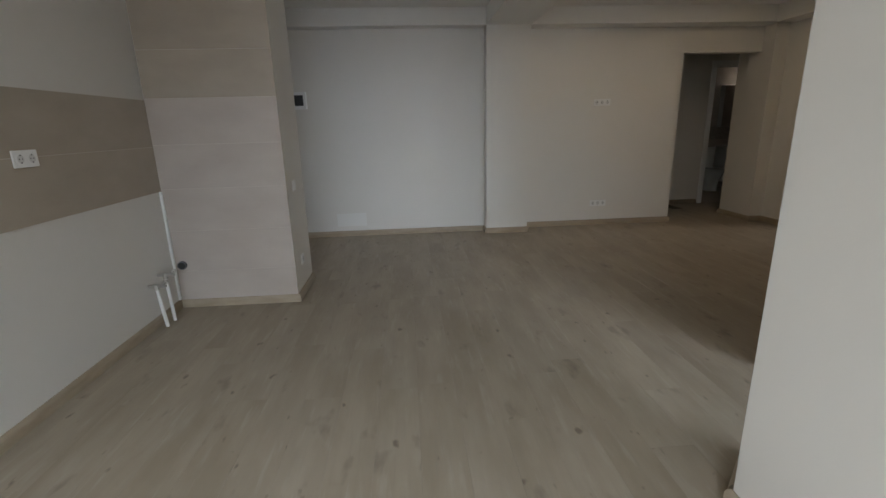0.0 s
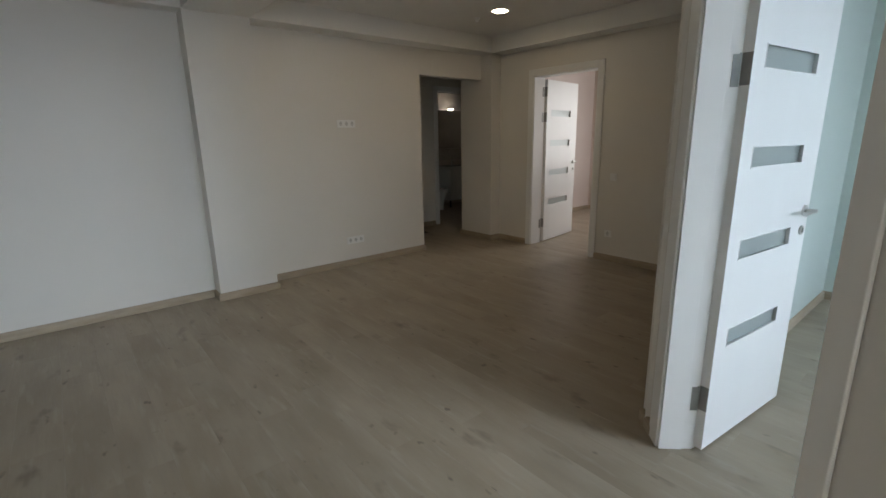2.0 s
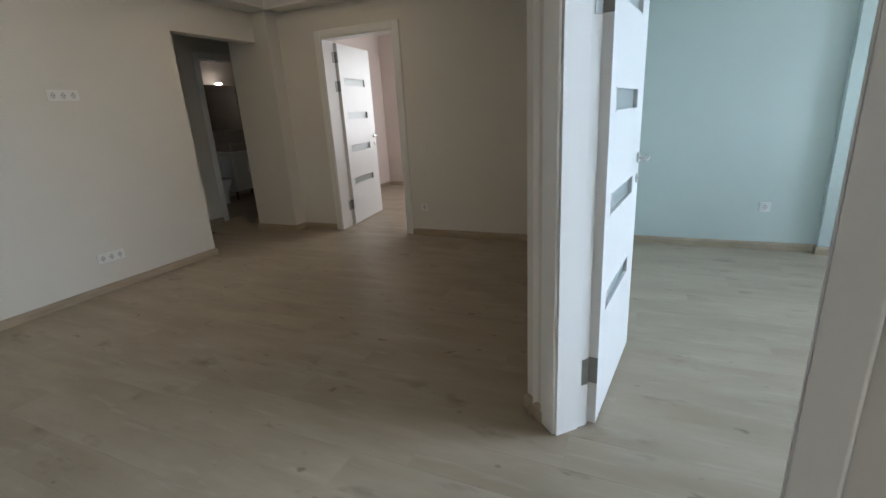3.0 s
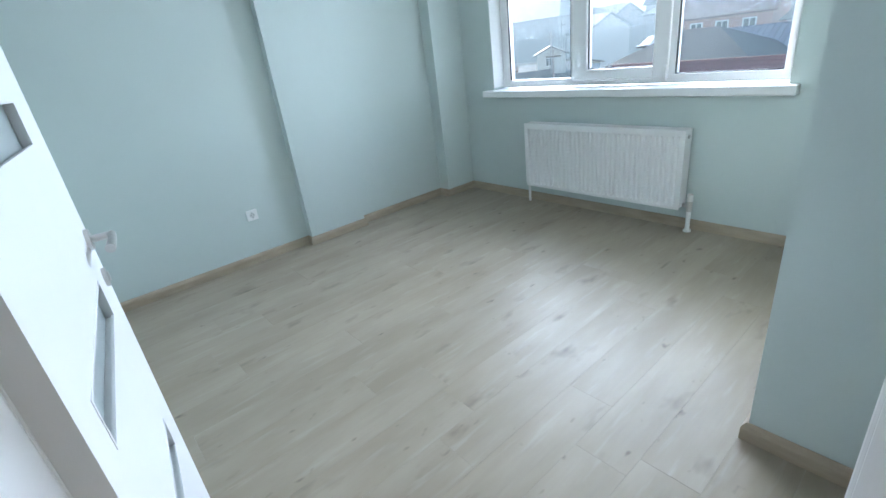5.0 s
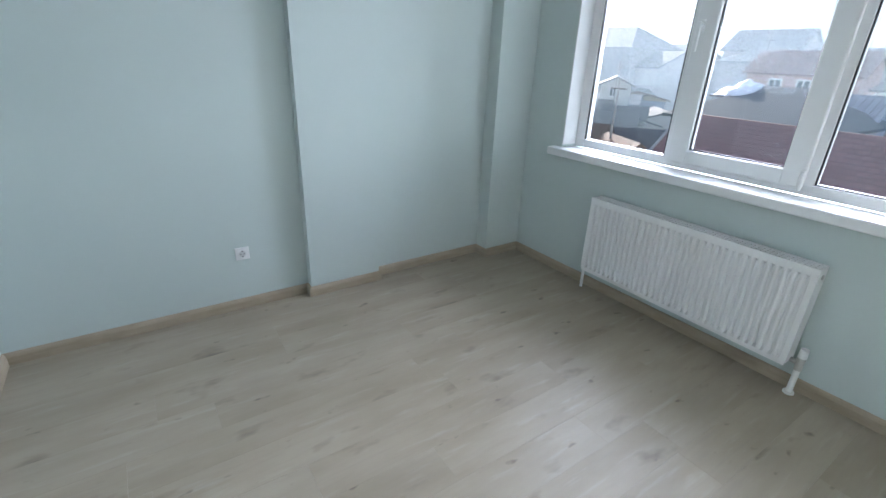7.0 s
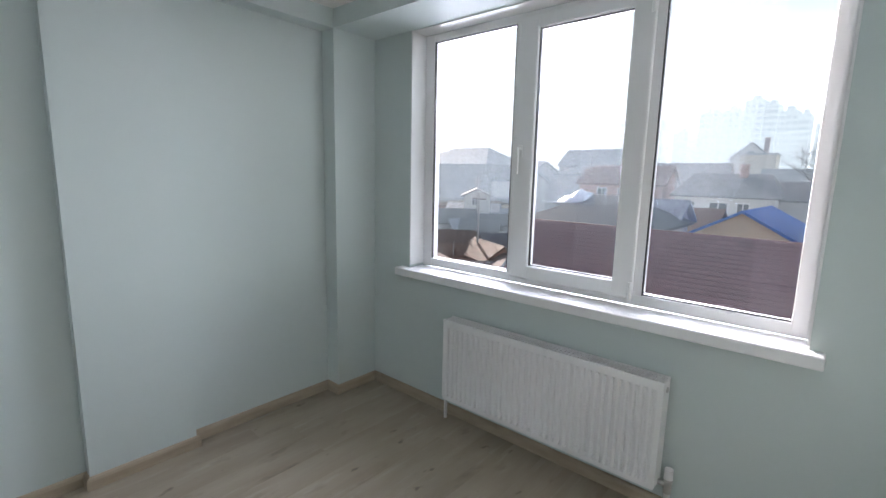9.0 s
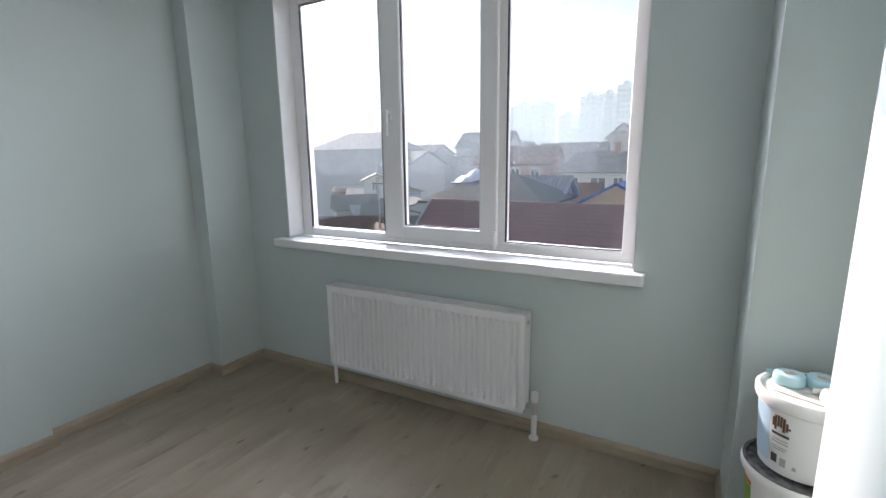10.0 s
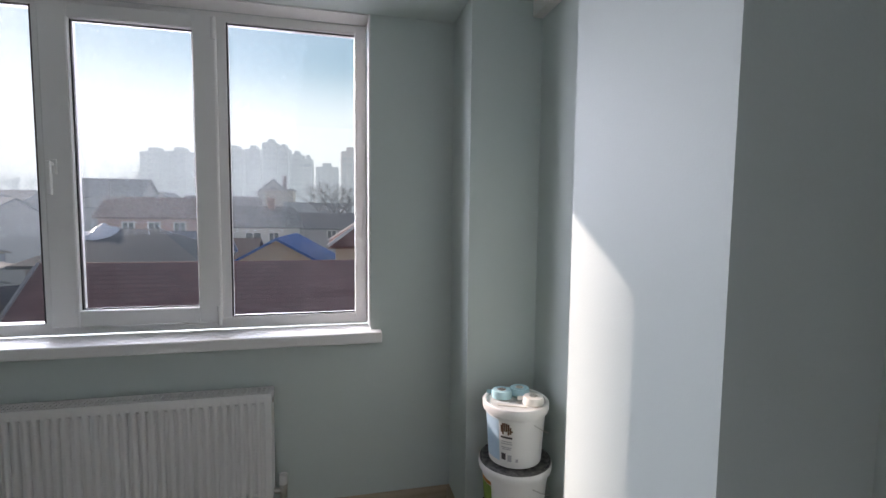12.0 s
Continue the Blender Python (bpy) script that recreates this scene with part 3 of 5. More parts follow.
def radiator():
    ob = thing("radiator", place(0, 0, 0), "white ribbed steel panel radiator under the window", "radiator")
    x0, x1, z0, z1 = 2.768, 4.125, 0.162, 0.715
    yf, yb = -1.205, -1.30
    nrib = 34
    pitch = (x1 - x0 - 0.05) / nrib
    for y, s in ((yf, 1), (yb, -1)):
        bm = bmesh.new()
        prof = [(x0 + 0.006, 0.0), (x0 + 0.024, 0.0)]
        for i in range(nrib):
            c = x0 + 0.025 + (i + 0.5) * pitch
            prof += [(c - 0.0145, 0.0), (c - 0.011, -0.004), (c - 0.006, -0.019), (c + 0.006, -0.019), (c + 0.011, -0.004), (c + 0.0145, 0.0)]
        prof += [(x1 - 0.024, 0.0), (x1 - 0.006, 0.0)]
        rows_ = []
        for z, flat in ((z0 + 0.004, 1), (z0 + 0.03, 1), (z0 + 0.045, 0), (z1 - 0.055, 0), (z1 - 0.04, 1), (z1 - 0.004, 1)):
            rows_.append([bm.verts.new((x, y + s * (0 if flat else d), z)) for x, d in prof])
        for a, b in zip(rows_, rows_[1:]):
            for i in range(len(prof) - 1):
                bm.faces.new((a[i], a[i + 1], b[i + 1], b[i]))
        back = bmesh.ops.extrude_face_region(bm, geom=list(bm.faces))
        bmesh.ops.translate(bm, vec=(0, -s * 0.012, 0), verts=[v for v in back["geom"] if isinstance(v, bmesh.types.BMVert)])
        part("front_panel" if s > 0 else "back_panel", bm, ENAMEL, ob, smooth=True)
    part("side_cover", boxes((x0, x0 + 0.006, yb - 0.004, yf + 0.002, z0 + 0.02, z1), bevel=0.002), ENAMEL, ob)
    part("side_cover", boxes((x1 - 0.006, x1, yb - 0.004, yf + 0.002, z0 + 0.02, z1), bevel=0.002), ENAMEL, ob)
    bm = boxes((x0, x1, yf - 0.012, yf + 0.003, z1 - 0.012, z1 + 0.004), (x0, x1, yb - 0.004, yb + 0.012, z1 - 0.012, z1 + 0.004))
    n = 60
    for i in range(n + 1):
        c = x0 + 0.008 + i * (x1 - x0 - 0.016) / n
        box(bm, c - 0.003, c + 0.003, yb + 0.012, yf - 0.012, z1 - 0.008, z1 + 0.002)
    for y in (-1.235, -1.265):
        box(bm, x0 + 0.006, x1 - 0.006, y - 0.002, y + 0.002, z1 - 0.008, z1 + 0.0025)
    part("top_grille", bm, ENAMEL, ob, "slotted white top grille")
    # dark core and tray under the grille, painted as the shade inside
    part("convector_shade", boxes((x0 + 0.02, x1 - 0.02, -1.262, -1.243, z0 + 0.03, z1 - 0.034), (x0 + 0.02, x1 - 0.02, -1.285, -1.22, z1 - 0.034, z1 - 0.018)), DARK, ob)
    bm = bmesh.new()
    cyl(bm, (x0 - 0.006, -1.252, z1 - 0.045), (x0 + 0.004, -1.252, z1 - 0.045), 0.013, n=16)
    part("vent_plug", bm, STEEL, ob)
    # return pipe at the valve end and feed pipe at the other
    bm = bmesh.new()
    cyl(bm, (x0 - 0.045, -1.262, -0.005), (x0 - 0.045, -1.262, 0.16), 0.015, n=16)
    cyl(bm, (x0 - 0.045, -1.262, 0.0), (x0 - 0.045, -1.262, 0.012), 0.026, n=18)
    part("pipe", bm, PLASTIC, ob, smooth=True)
    bm = bmesh.new()
    cyl(bm, (x0 - 0.045, -1.262, 0.15), (x0 - 0.045, -1.262, 0.225), 0.018, n=16)
    cyl(bm, (x0 - 0.045, -1.262, 0.19), (x0 + 0.003, -1.262, 0.19), 0.014, n=16)
    cyl(bm, (x0 - 0.045, -1.262, 0.205), (x0 - 0.045, -1.262, 0.215), 0.022, n=6)
    part("valve_body", bm, STEEL, ob, "nickel radiator valve", smooth=True)
    part("valve_cap", cyl(bmesh.new(), (x0 - 0.045, -1.262, 0.225), (x0 - 0.045, -1.262, 0.275), 0.021, 0.019, n=20), PLASTIC, ob, "white valve cap", smooth=True)
    bm = bmesh.new()
    cyl(bm, (x1 + 0.012, -1.262, -0.005), (x1 + 0.012, -1.262, 0.20), 0.011, n=16)
    cyl(bm, (x1 + 0.012, -1.262, 0.19), (x1 - 0.008, -1.262, 0.19), 0.011, n=16)
    part("pipe", bm, PLASTIC, ob, smooth=True)
    part("elbow", cyl(bmesh.new(), (x1 + 0.012, -1.262, 0.165), (x1 + 0.012, -1.262, 0.215), 0.016, n=16), STEEL, ob, smooth=True)
    for x in (3.1, 3.85):
        part("wall_bracket", boxes((x - 0.015, x + 0.015, YS - 0.001, yb + 0.002, z0 + 0.06, z1 - 0.06)), ENAMEL, ob)
    return ob


radiator()

# ---- sockets and switches ----
PIN_HOLE_DARK = DARK


def socket(m, gangs=1, switch=False, label=""):
    """A plate on a wall: local x along the wall, local y out of it, z up."""
    name = "light_switch" if switch else "wall_socket"
    ob = thing(name, m, label or ("white plastic light switch on the wall" if switch else "white plastic wall socket"), "switch" if switch else "socket")
    w = 0.084 + (gangs - 1) * 0.071
    part("plate", boxes((-w / 2, w / 2, 0.0, 0.009, -0.042, 0.042), bevel=0.003), PLASTIC, ob)
    for i in range(gangs):
        x = (i - (gangs - 1) / 2) * 0.071
        if switch:
            part("rocker", boxes((x - 0.028, x + 0.028, 0.0092, 0.014, -0.028, 0.028), bevel=0.002), PLASTIC, ob)
            continue
        bm = bmesh.new()
        for r0, r1, y0, y1 in ((0.0275, 0.0275, 0.0, 0.0105), (0.022, 0.022, 0.0, 0.0112)):
            cyl(bm, (x, y0, 0), (x, y1, 0), r0, r1, n=24)
        cup = part("insert", bm, PLASTIC, ob, smooth=True)
        # flat disc, greyer than the plate: the cup's shade is in its colour
        bm = bmesh.new()
        cyl(bm, (x, 0.0113, 0), (x, 0.0118, 0), 0.0205, n=24)
        part("recess_shade", bm, mixed_shadow, cup)
        # pin holes as dark discs, shade in the colour; dark earth clips beside them
        bm = bmesh.new()
        for dx in (-0.0095, 0.0095):
            cyl(bm, (x + dx, 0.0118, 0), (x + dx, 0.0124, 0), 0.003, n=10)
        for dz in (-0.0185, 0.0185):
            box(bm, x - 0.003, x + 0.003, 0.0112, 0.0135, dz - 0.003, dz + 0.003)
        part("contacts", bm, PIN_HOLE_DARK, cup)
    return ob


mixed_shadow = mixed("socket_cup_shade", (0.62, 0.62, 0.61), (0.66, 0.66, 0.65), 5, (0.35, 0.4), 0.02, 60)
socket(place(MX, 0.945, 0.385, 90))
socket(place(2.575, YN, 1.63, 180), 3, label="white plastic triple wall socket at screen height")
socket(place(2.60, YN, 0.30, 180), 3, label="white plastic triple wall socket near the floor")
socket(place(XE, 4.185, 0.325, 90))
socket(place(XE, 4.16, 0.987, 90), 1, True)
socket(place(XW + 0.0095, 2.48, 1.28, -90), 2, label="white double socket on the tiled splashback")
socket(place(-0.95, 3.90, 0.94, -90), 1, True)
socket(place(-0.95, 3.93, 0.30, -90))

# ---- ceiling fittings ----
def downlight(x, y):
    ob = thing("ceiling_downlight", place(x, y, H), "round white recessed downlight, switched on", "ceiling light", "ceiling downlights")
    rim = lathe([(0.075, -0.001), (0.105, -0.001), (0.103, -0.008), (0.085, -0.012), (0.078, -0.008)])
    part("rim", rim, PLASTIC, ob, smooth=True)
    part("diffuser", lathe([(0.080, -0.004), (0.080, -0.009), (0.04, -0.0105), (0.0, -0.011)]), LAMP, ob, "glowing round diffuser")
    return ob


downlight(3.77, 4.92)
downlight(2.21, 4.85)
det = thing("smoke_detector", place(3.80, 5.29, H), "small white smoke detector on the ceiling", "detector")
part("base", lathe([(0.035, 0.0), (0.035, -0.012), (0.030, -0.014)]), PLASTIC, det, smooth=True)
part("sensor", lathe([(0.018, -0.013), (0.018, -0.036), (0.012, -0.044), (0.0, -0.045)]), PLASTIC, det, smooth=True)

# ---- kitchen corner ----
GROUT = mixed("pale_grout", (0.60, 0.55, 0.49), (0.68, 0.63, 0.57), 20, (0.7, 0.8), 0.1, 90)


def tile_field(parent, m, w, z0, rows_, cols, tw, th, mats):
    """Large wall tiles with fine recessed joints; local x along the wall, y out of it."""
    base = part("grout_bed", boxes((0, w, 0.0, 0.005, z0, z0 + rows_ * th)), GROUT, parent)
    base.matrix_world = m
    shapes = {}
    for r in range(rows_):
        for c in range(cols):
            x0, x1 = c * tw, min((c + 1) * tw, w)
            key = (round(x1 - x0, 4), mats(r).name)
            g = 0.0012
            if key not in shapes:
                bm = boxes((g, x1 - x0 - g, 0.001, 0.009, g, th - g), bevel=0.0008)
                bm.transform(Matrix.Scale(U, 4))
                me = bpy.data.meshes.new("tile")
                bm.to_mesh(me)
                bm.free()
                me.materials.append(mats(r))
                shapes[key] = me
            ob = new("tile", shapes[key])
            ob.parent = parent
            ob.matrix_world = m @ place(x0, 0, z0 + r * th)


setting("trim", boxes((XW, XW + 0.018, 3.655, 3.678, 0.072, 0.95), bevel=0.004), PLASTIC, "white corner trim strip", "trim")
shaft = bpy.data.objects["kitchen_shaft"]
tile_field(shaft, place(-0.95, 3.69, 0, 180), 0.945, 0.072 - 0.10, 9, 1, 0.95, 0.3315, lambda r: TILE_DARK if r > 4 else TILE)
tile_field(bpy.data.objects["wall_west"], place(XW, 3.68, 0, -90), 5.0, 0.952, 2, 2, 2.5, 0.334, lambda r: TILE_DARK)


def water_taps():
    ob = thing("water_connection", place(XW, 3.36, 0), "two white water pipes with chrome stop valves", "water pipes")
    for y, top in ((-0.07, 0.30), (0.07, 0.34)):
        part("pipe", cyl(bmesh.new(), (0.075, y * 0.8, -0.004), (0.055, y, top), 0.013, n=16), PLASTIC, ob, smooth=True)
        bm = bmesh.new()
        cyl(bm, (0.055, y, top - 0.01), (0.055, y, top + 0.03), 0.015, n=16)
        cyl(bm, (0.0, y, top + 0.018), (0.125, y, top + 0.018), 0.011, n=14)
        cyl(bm, (0.095, y, top + 0.018), (0.095, y + 0.05, top + 0.03), 0.008, n=12)
        v = part("stop_valve", bm, STEEL, ob, "chrome angle stop valve", smooth=True)
        part("knob", cyl(bmesh.new(), (0.095, y + 0.045, top + 0.029), (0.095, y + 0.068, top + 0.033), 0.017, 0.013, n=16), STEEL, v, smooth=True)
    return ob


water_taps()
cap = thing("drain_pipe_end", place(-1.83, 3.68, 0.36), "grey plastic drain pipe end in the tiled wall", "drain pipe")
part("socket_ring", cyl(bmesh.new(), (0, 0, 0), (0, -0.022, 0), 0.034, n=24, caps=True), mixed("grey_pvc", (0.12, 0.12, 0.13), (0.16, 0.16, 0.17), 8, (0.4, 0.5), 0.05, 60), cap, smooth=True)
# flat dark disc on the closed end, coloured as the shade of an open bore
part("bore_shade", cyl(bmesh.new(), (0, -0.0222, 0), (0, -0.0226, 0), 0.027, n=24), DARK, cap)


def fuse_box():
    ob = thing("fuse_box", place(-1.36, YN - 0.09, 1.725, 180), "white surface fuse box with a smoked window", "fuse box")
    part("housing", boxes((-0.16, 0.16, 0.0, 0.07, -0.10, 0.10), bevel=0.006), PLASTIC, ob)
    part("window", boxes((-0.13, 0.13, 0.069, 0.076, -0.062, 0.062), bevel=0.003), DARK, ob, "smoked plastic window")
    return ob


fuse_box()
plate = thing("cover_plate", place(-0.764, YN - 0.09, 0.215, 180), "flat white cover plate low on the wall", "cover plate")
part("plate", boxes((-0.19, 0.19, 0.0, 0.006, -0.085, 0.085), bevel=0.002), CEILING, plate)

# ---- paint buckets with rolls on top ----
BUCKET = mixed("white_bucket_plastic", (0.74, 0.74, 0.72), (0.79, 0.79, 0.77), 4, (0.3, 0.42), 0.04, 60)
BLUE_LABEL = mixed("blue_label", (0.36, 0.55, 0.70), (0.52, 0.68, 0.78), 4, (0.35, 0.4), 0.0)
INK = mixed("label_ink", (0.05, 0.045, 0.05), (0.08, 0.07, 0.07), 8, (0.5, 0.5), 0.0)
BROWN_INK = mixed("brown_emblem", (0.12, 0.06, 0.035), (0.17, 0.09, 0.05), 8, (0.5, 0.5), 0.0)
GREEN_INK = mixed("green_label", (0.16, 0.30, 0.05), (0.22, 0.36, 0.07), 8, (0.5, 0.5), 0.0)
ORANGE_INK = mixed("orange_label", (0.55, 0.20, 0.05), (0.6, 0.25, 0.07), 8, (0.5, 0.5), 0.0)
GREY_INK = mixed("grey_print", (0.36, 0.36, 0.38), (0.42, 0.42, 0.44), 8, (0.5, 0.5), 0.0)
TAR = mixed("dried_dark_paint", (0.012, 0.012, 0.014), (0.16, 0.16, 0.155), 45, (0.3, 0.5), 0.5, 60, detail=2, depth=0.004)
PAPER = mixed("paper_tape_blue", (0.40, 0.66, 0.72), (0.48, 0.72, 0.77), 8, (0.7, 0.8), 0.1, 60)
PAPER_W = mixed("paper_tape_white", (0.78, 0.76, 0.70), (0.82, 0.80, 0.75), 8, (0.7, 0.8), 0.1, 60)


def patch(r0, r1, z0, z1, a0, a1, off=0.0012):
    """A label patch wrapped round a slightly tapering bucket wall; r0, r1 are the wall's radii at z0, z1."""
    bm = bmesh.new()
    n = max(2, int(abs(a1 - a0) / 5))
    for sh in (0,):
        low = [bm.verts.new(((r0 + off) * math.cos(radians(a0 + (a1 - a0) * i / n)), (r0 + off) * math.sin(radians(a0 + (a1 - a0) * i / n)), z0)) for i in range(n + 1)]
        top = [bm.verts.new(((r1 + off) * math.cos(radians(a0 + (a1 - a0) * i / n)), (r1 + off) * math.sin(radians(a0 + (a1 - a0) * i / n)), z1)) for i in range(n + 1)]
        for i in range(n):
            bm.faces.new((low[i], low[i + 1], top[i + 1], top[i]))
    return bm


def bucket(m, label, rb, rt, h, lid, rim_dark):
    ob = thing("paint_bucket", m, label, "bucket", "stacked paint buckets")
    part("body", lathe([(rb - 0.01, 0.0), (rb, 0.004), (rb + (rt - rb) * 0.82, h * 0.82), (rt, h * 0.83), (rt + 0.003, h * 0.86), (rt + 0.001, h * 0.9)], 40), BUCKET, ob, smooth=True)
    part("lid", lathe([(rt + 0.009, h * 0.9 - 0.012), (rt + 0.012, h * 0.9), (rt + 0.012, h - 0.006), (rt + 0.007, h), (rt - 0.002, h), (rt - 0.006, h - 0.008), (0.0, h - 0.0085)], 40), BUCKET, ob, smooth=True)
    if lid != BUCKET:
        part("paint_skin", lathe([(rt + 0.009, h - 0.004), (rt + 0.008, h + 0.0015), (rt - 0.002, h + 0.0015), (rt - 0.008, h - 0.006), (0.0, h - 0.006)], 40), lid, ob, rim_dark, smooth=True)
    bm = bmesh.new()
    pts = []
    for i in range(13):
        a = math.pi * i / 12
        pts.append(Vector(((rt + 0.010) * math.cos(a), -(rt + 0.012) * math.sin(a) * 0.98 - 0.004, h * 0.76 - 0.10 * math.sin(a))))
    for p, q in zip(pts, pts[1:]):
        cyl(bm, p, q, 0.0022, n=6)
    hd = part("wire_handle", bm, STEEL, ob, "thin wire carrying handle")
    hd.rotation_euler = (0, 0, radians(220))
    return ob


BX, BY = 1.668, -0.785
bk = bucket(place(BX - 0.004, BY - 0.01, 0.0, 20), "dirty white paint bucket at the bottom of the stack", 0.129, 0.151, 0.246, TAR, "paint-smeared dark lid")
bk = bucket(place(BX + 0.005, BY + 0.005, 0.2485, 55), "white paint bucket with a paint-smeared dark lid", 0.129, 0.151, 0.256, TAR, "paint-smeared dark lid")
part("label", patch(0.1345, 0.1445, 0.05, 0.17, -62, -30), GREEN_INK, bk, "green printed label")
part("label", patch(0.1445, 0.146, 0.172, 0.19, -62, -30), ORANGE_INK, bk, "orange printed label")
bk = bucket(place(BX + 0.005, BY, 0.506, 60), "white paint bucket with a blue label, on two others", 0.116, 0.135, 0.268, BUCKET, "white lid")
ZR = lambda z: 0.117 + 0.019 * z / 0.268
part("label", patch(ZR(0.03), ZR(0.215), 0.03, 0.215, -66, -24), BLUE_LABEL, bk, "pale blue label edge")
lab = part("label", patch(ZR(0.10), ZR(0.21), 0.10, 0.21, -24, 8, 0.001), BUCKET, bk)
emblem_bm = bmesh.new()
for a0, a1, z0, z1 in ((-20, -17, 0.165, 0.196), (-17, -13.5, 0.155, 0.205), (-13, -10, 0.168, 0.207), (-9.5, -6.5, 0.168, 0.206), (-6, -2.5, 0.155, 0.203), (-2, 1, 0.160, 0.190), (1, 4, 0.168, 0.176)):
    stripe = patch(ZR(z0), ZR(z1), z0, z1, a0, a1, 0.002)
    piece = bpy.data.meshes.new("stripe")
    stripe.to_mesh(piece)
    stripe.free()
    emblem_bm.from_mesh(piece)
    bpy.data.meshes.remove(piece)
part("emblem", emblem_bm, BROWN_INK, lab, "brown striped emblem")
for k_, (a0, a1, z0, z1) in enumerate(((-20, 3, 0.138, 0.147), (-18, 2, 0.122, 0.126), (-19, 3, 0.112, 0.116), (-19, 2, 0.096, 0.100), (-17, 0, 0.088, 0.092))):
    part("print", patch(ZR(z0), ZR(z1), z0, z1, a0, a1, 0.0022), INK if k_ == 0 else GREY_INK, lab)
part("print", patch(ZR(0.04), ZR(0.07), 0.04, 0.07, -19, -10, 0.002), INK, lab)
part("print", patch(ZR(0.035), ZR(0.065), 0.035, 0.065, -6, 2, 0.002), GREY_INK, lab)
part("print", patch(ZR(0.036), ZR(0.05), 0.036, 0.05, 10, 15, 0.002), GREY_INK, lab)


def tape_roll(x, y, mat, label, tilt):
    ob = thing("tape_roll", place(x, y, 0.7670, 0, tilt, tilt * 0.6), label, "tape roll", "tape rolls on the bucket")
    part("roll", lathe([(0.020, 0.0), (0.044, 0.001), (0.046, 0.004), (0.046, 0.022), (0.042, 0.034), (0.021, 0.036), (0.020, 0.033), (0.020, 0.0)], 28), mat, ob, smooth=True)
    part("core", lathe([(0.0195, 0.001), (0.0195, 0.035), (0.017, 0.035), (0.017, 0.001), (0.0195, 0.001)], 24), PAPER_W, ob, smooth=True)
    part("loose_end", boxes((0.02, 0.058, -0.043, -0.040, 0.004, 0.022), bevel=0.001), mat, ob)
    return ob


tape_roll(BX + 0.055, BY - 0.045, PAPER, "pale blue paper tape roll on the bucket lid", 0)
tape_roll(BX - 0.035, BY - 0.055, PAPER, "pale blue paper tape roll on the bucket lid", 0)
tape_roll(BX - 0.055, BY + 0.055, PAPER_W, "white paper tape roll on the bucket lid", 0)
st = thing("stir_stick", place(BX + 0.05, BY + 0.06, 0.7660, -25), "thin pale wooden stir stick on the bucket lid", "stick")
part("stick", boxes((-0.07, 0.06, -0.005, 0.005, 0.0, 0.004), bevel=0.001), PAPER_W, st)

# ---- bathroom, seen through the passage ----
CERAMIC = mixed("white_ceramic", (0.80, 0.80, 0.79), (0.83, 0.83, 0.82), 3, (0.12, 0.18), 0.0)
MIRROR = mat_base("mirror_silver", (0.85, 0.86, 0.86), 0.03, 1.0)[0]


def toilet(m):
    ob = thing("toilet", m, "white ceramic toilet beside the vanity", "toilet")
    bm = lathe([(0.11, 0.0), (0.105, 0.05), (0.12, 0.2), (0.18, 0.36), (0.185, 0.40), (0.15, 0.40), (0.10, 0.28), (0.0, 0.24)])
    bmesh.ops.transform(bm, matrix=Matrix.Diagonal((1, 1.35, 1, 1)), verts=bm.verts)
    part("bowl", bm, CERAMIC, ob, smooth=True)
    bm = lathe([(0.19, 0.402), (0.192, 0.415), (0.185, 0.43), (0.0, 0.435)])
    bmesh.ops.transform(bm, matrix=Matrix.Diagonal((1, 1.35, 1, 1)), verts=bm.verts)
    part("seat", bm, CERAMIC, ob, smooth=True)
    part("cistern", boxes((-0.19, 0.19, 0.24, 0.42, 0.40, 0.80), bevel=0.02), CERAMIC, ob)
    part("cistern_lid", boxes((-0.2, 0.2, 0.23, 0.43, 0.801, 0.835), bevel=0.01), CERAMIC, ob)
    return ob


toilet(place(6.02, 8.76, 0.001))
van = thing("vanity_cabinet", place(6.72, 8.94, 0), "white bathroom vanity cabinet with a ceramic basin top", "vanity")
part("body", boxes((-0.38, 0.38, -0.22, 0.25, 0.15, 0.80), bevel=0.004), LACQUER, van)
for sx in (-1, 1):
    dr = part("door", boxes((min(0.003 * sx, 0.375 * sx), max(0.003 * sx, 0.375 * sx), -0.238, -0.222, 0.17, 0.79), bevel=0.003), LACQUER, van)
    part("handle", boxes((sx * 0.05 - 0.006, sx * 0.05 + 0.006, -0.262, -0.24, 0.45, 0.60), bevel=0.003), STEEL, dr)
for sx in (-0.35, 0.35):
    for sy in (-0.18, 0.2):
        part("leg", cyl(bmesh.new(), (sx, sy, 0.001), (sx, sy, 0.15), 0.018, n=12), DARK, van)
part("basin_top", boxes((-0.40, 0.40, -0.25, 0.255, 0.801, 0.86), bevel=0.012), CERAMIC, van)
bm = bmesh.new()
cyl(bm, (0, 0.17, 0.86), (0, 0.17, 0.99), 0.018, n=14)
cyl(bm, (0, 0.17, 0.98), (0, 0.04, 0.96), 0.012, n=12)
part("tap", bm, STEEL, van, smooth=True)
LAMP_DIM = mat_base("mirror_lamp", (0.9, 0.9, 0.88), 0.5)[0]
LAMP_DIM.node_tree.nodes["Principled BSDF"].inputs["Emission Color"].default_value = (1.0, 0.9, 0.75, 1)
LAMP_DIM.node_tree.nodes["Principled BSDF"].inputs["Emission Strength"].default_value = 14.0
mir = thing("mirror_cabinet", place(6.66, 9.2, 1.62), "mirror-fronted bathroom cabinet above the basin", "mirror")
part("cabinet", boxes((-0.36, 0.36, -0.13, 0.0, -0.40, 0.40), bevel=0.003), LACQUER, mir)
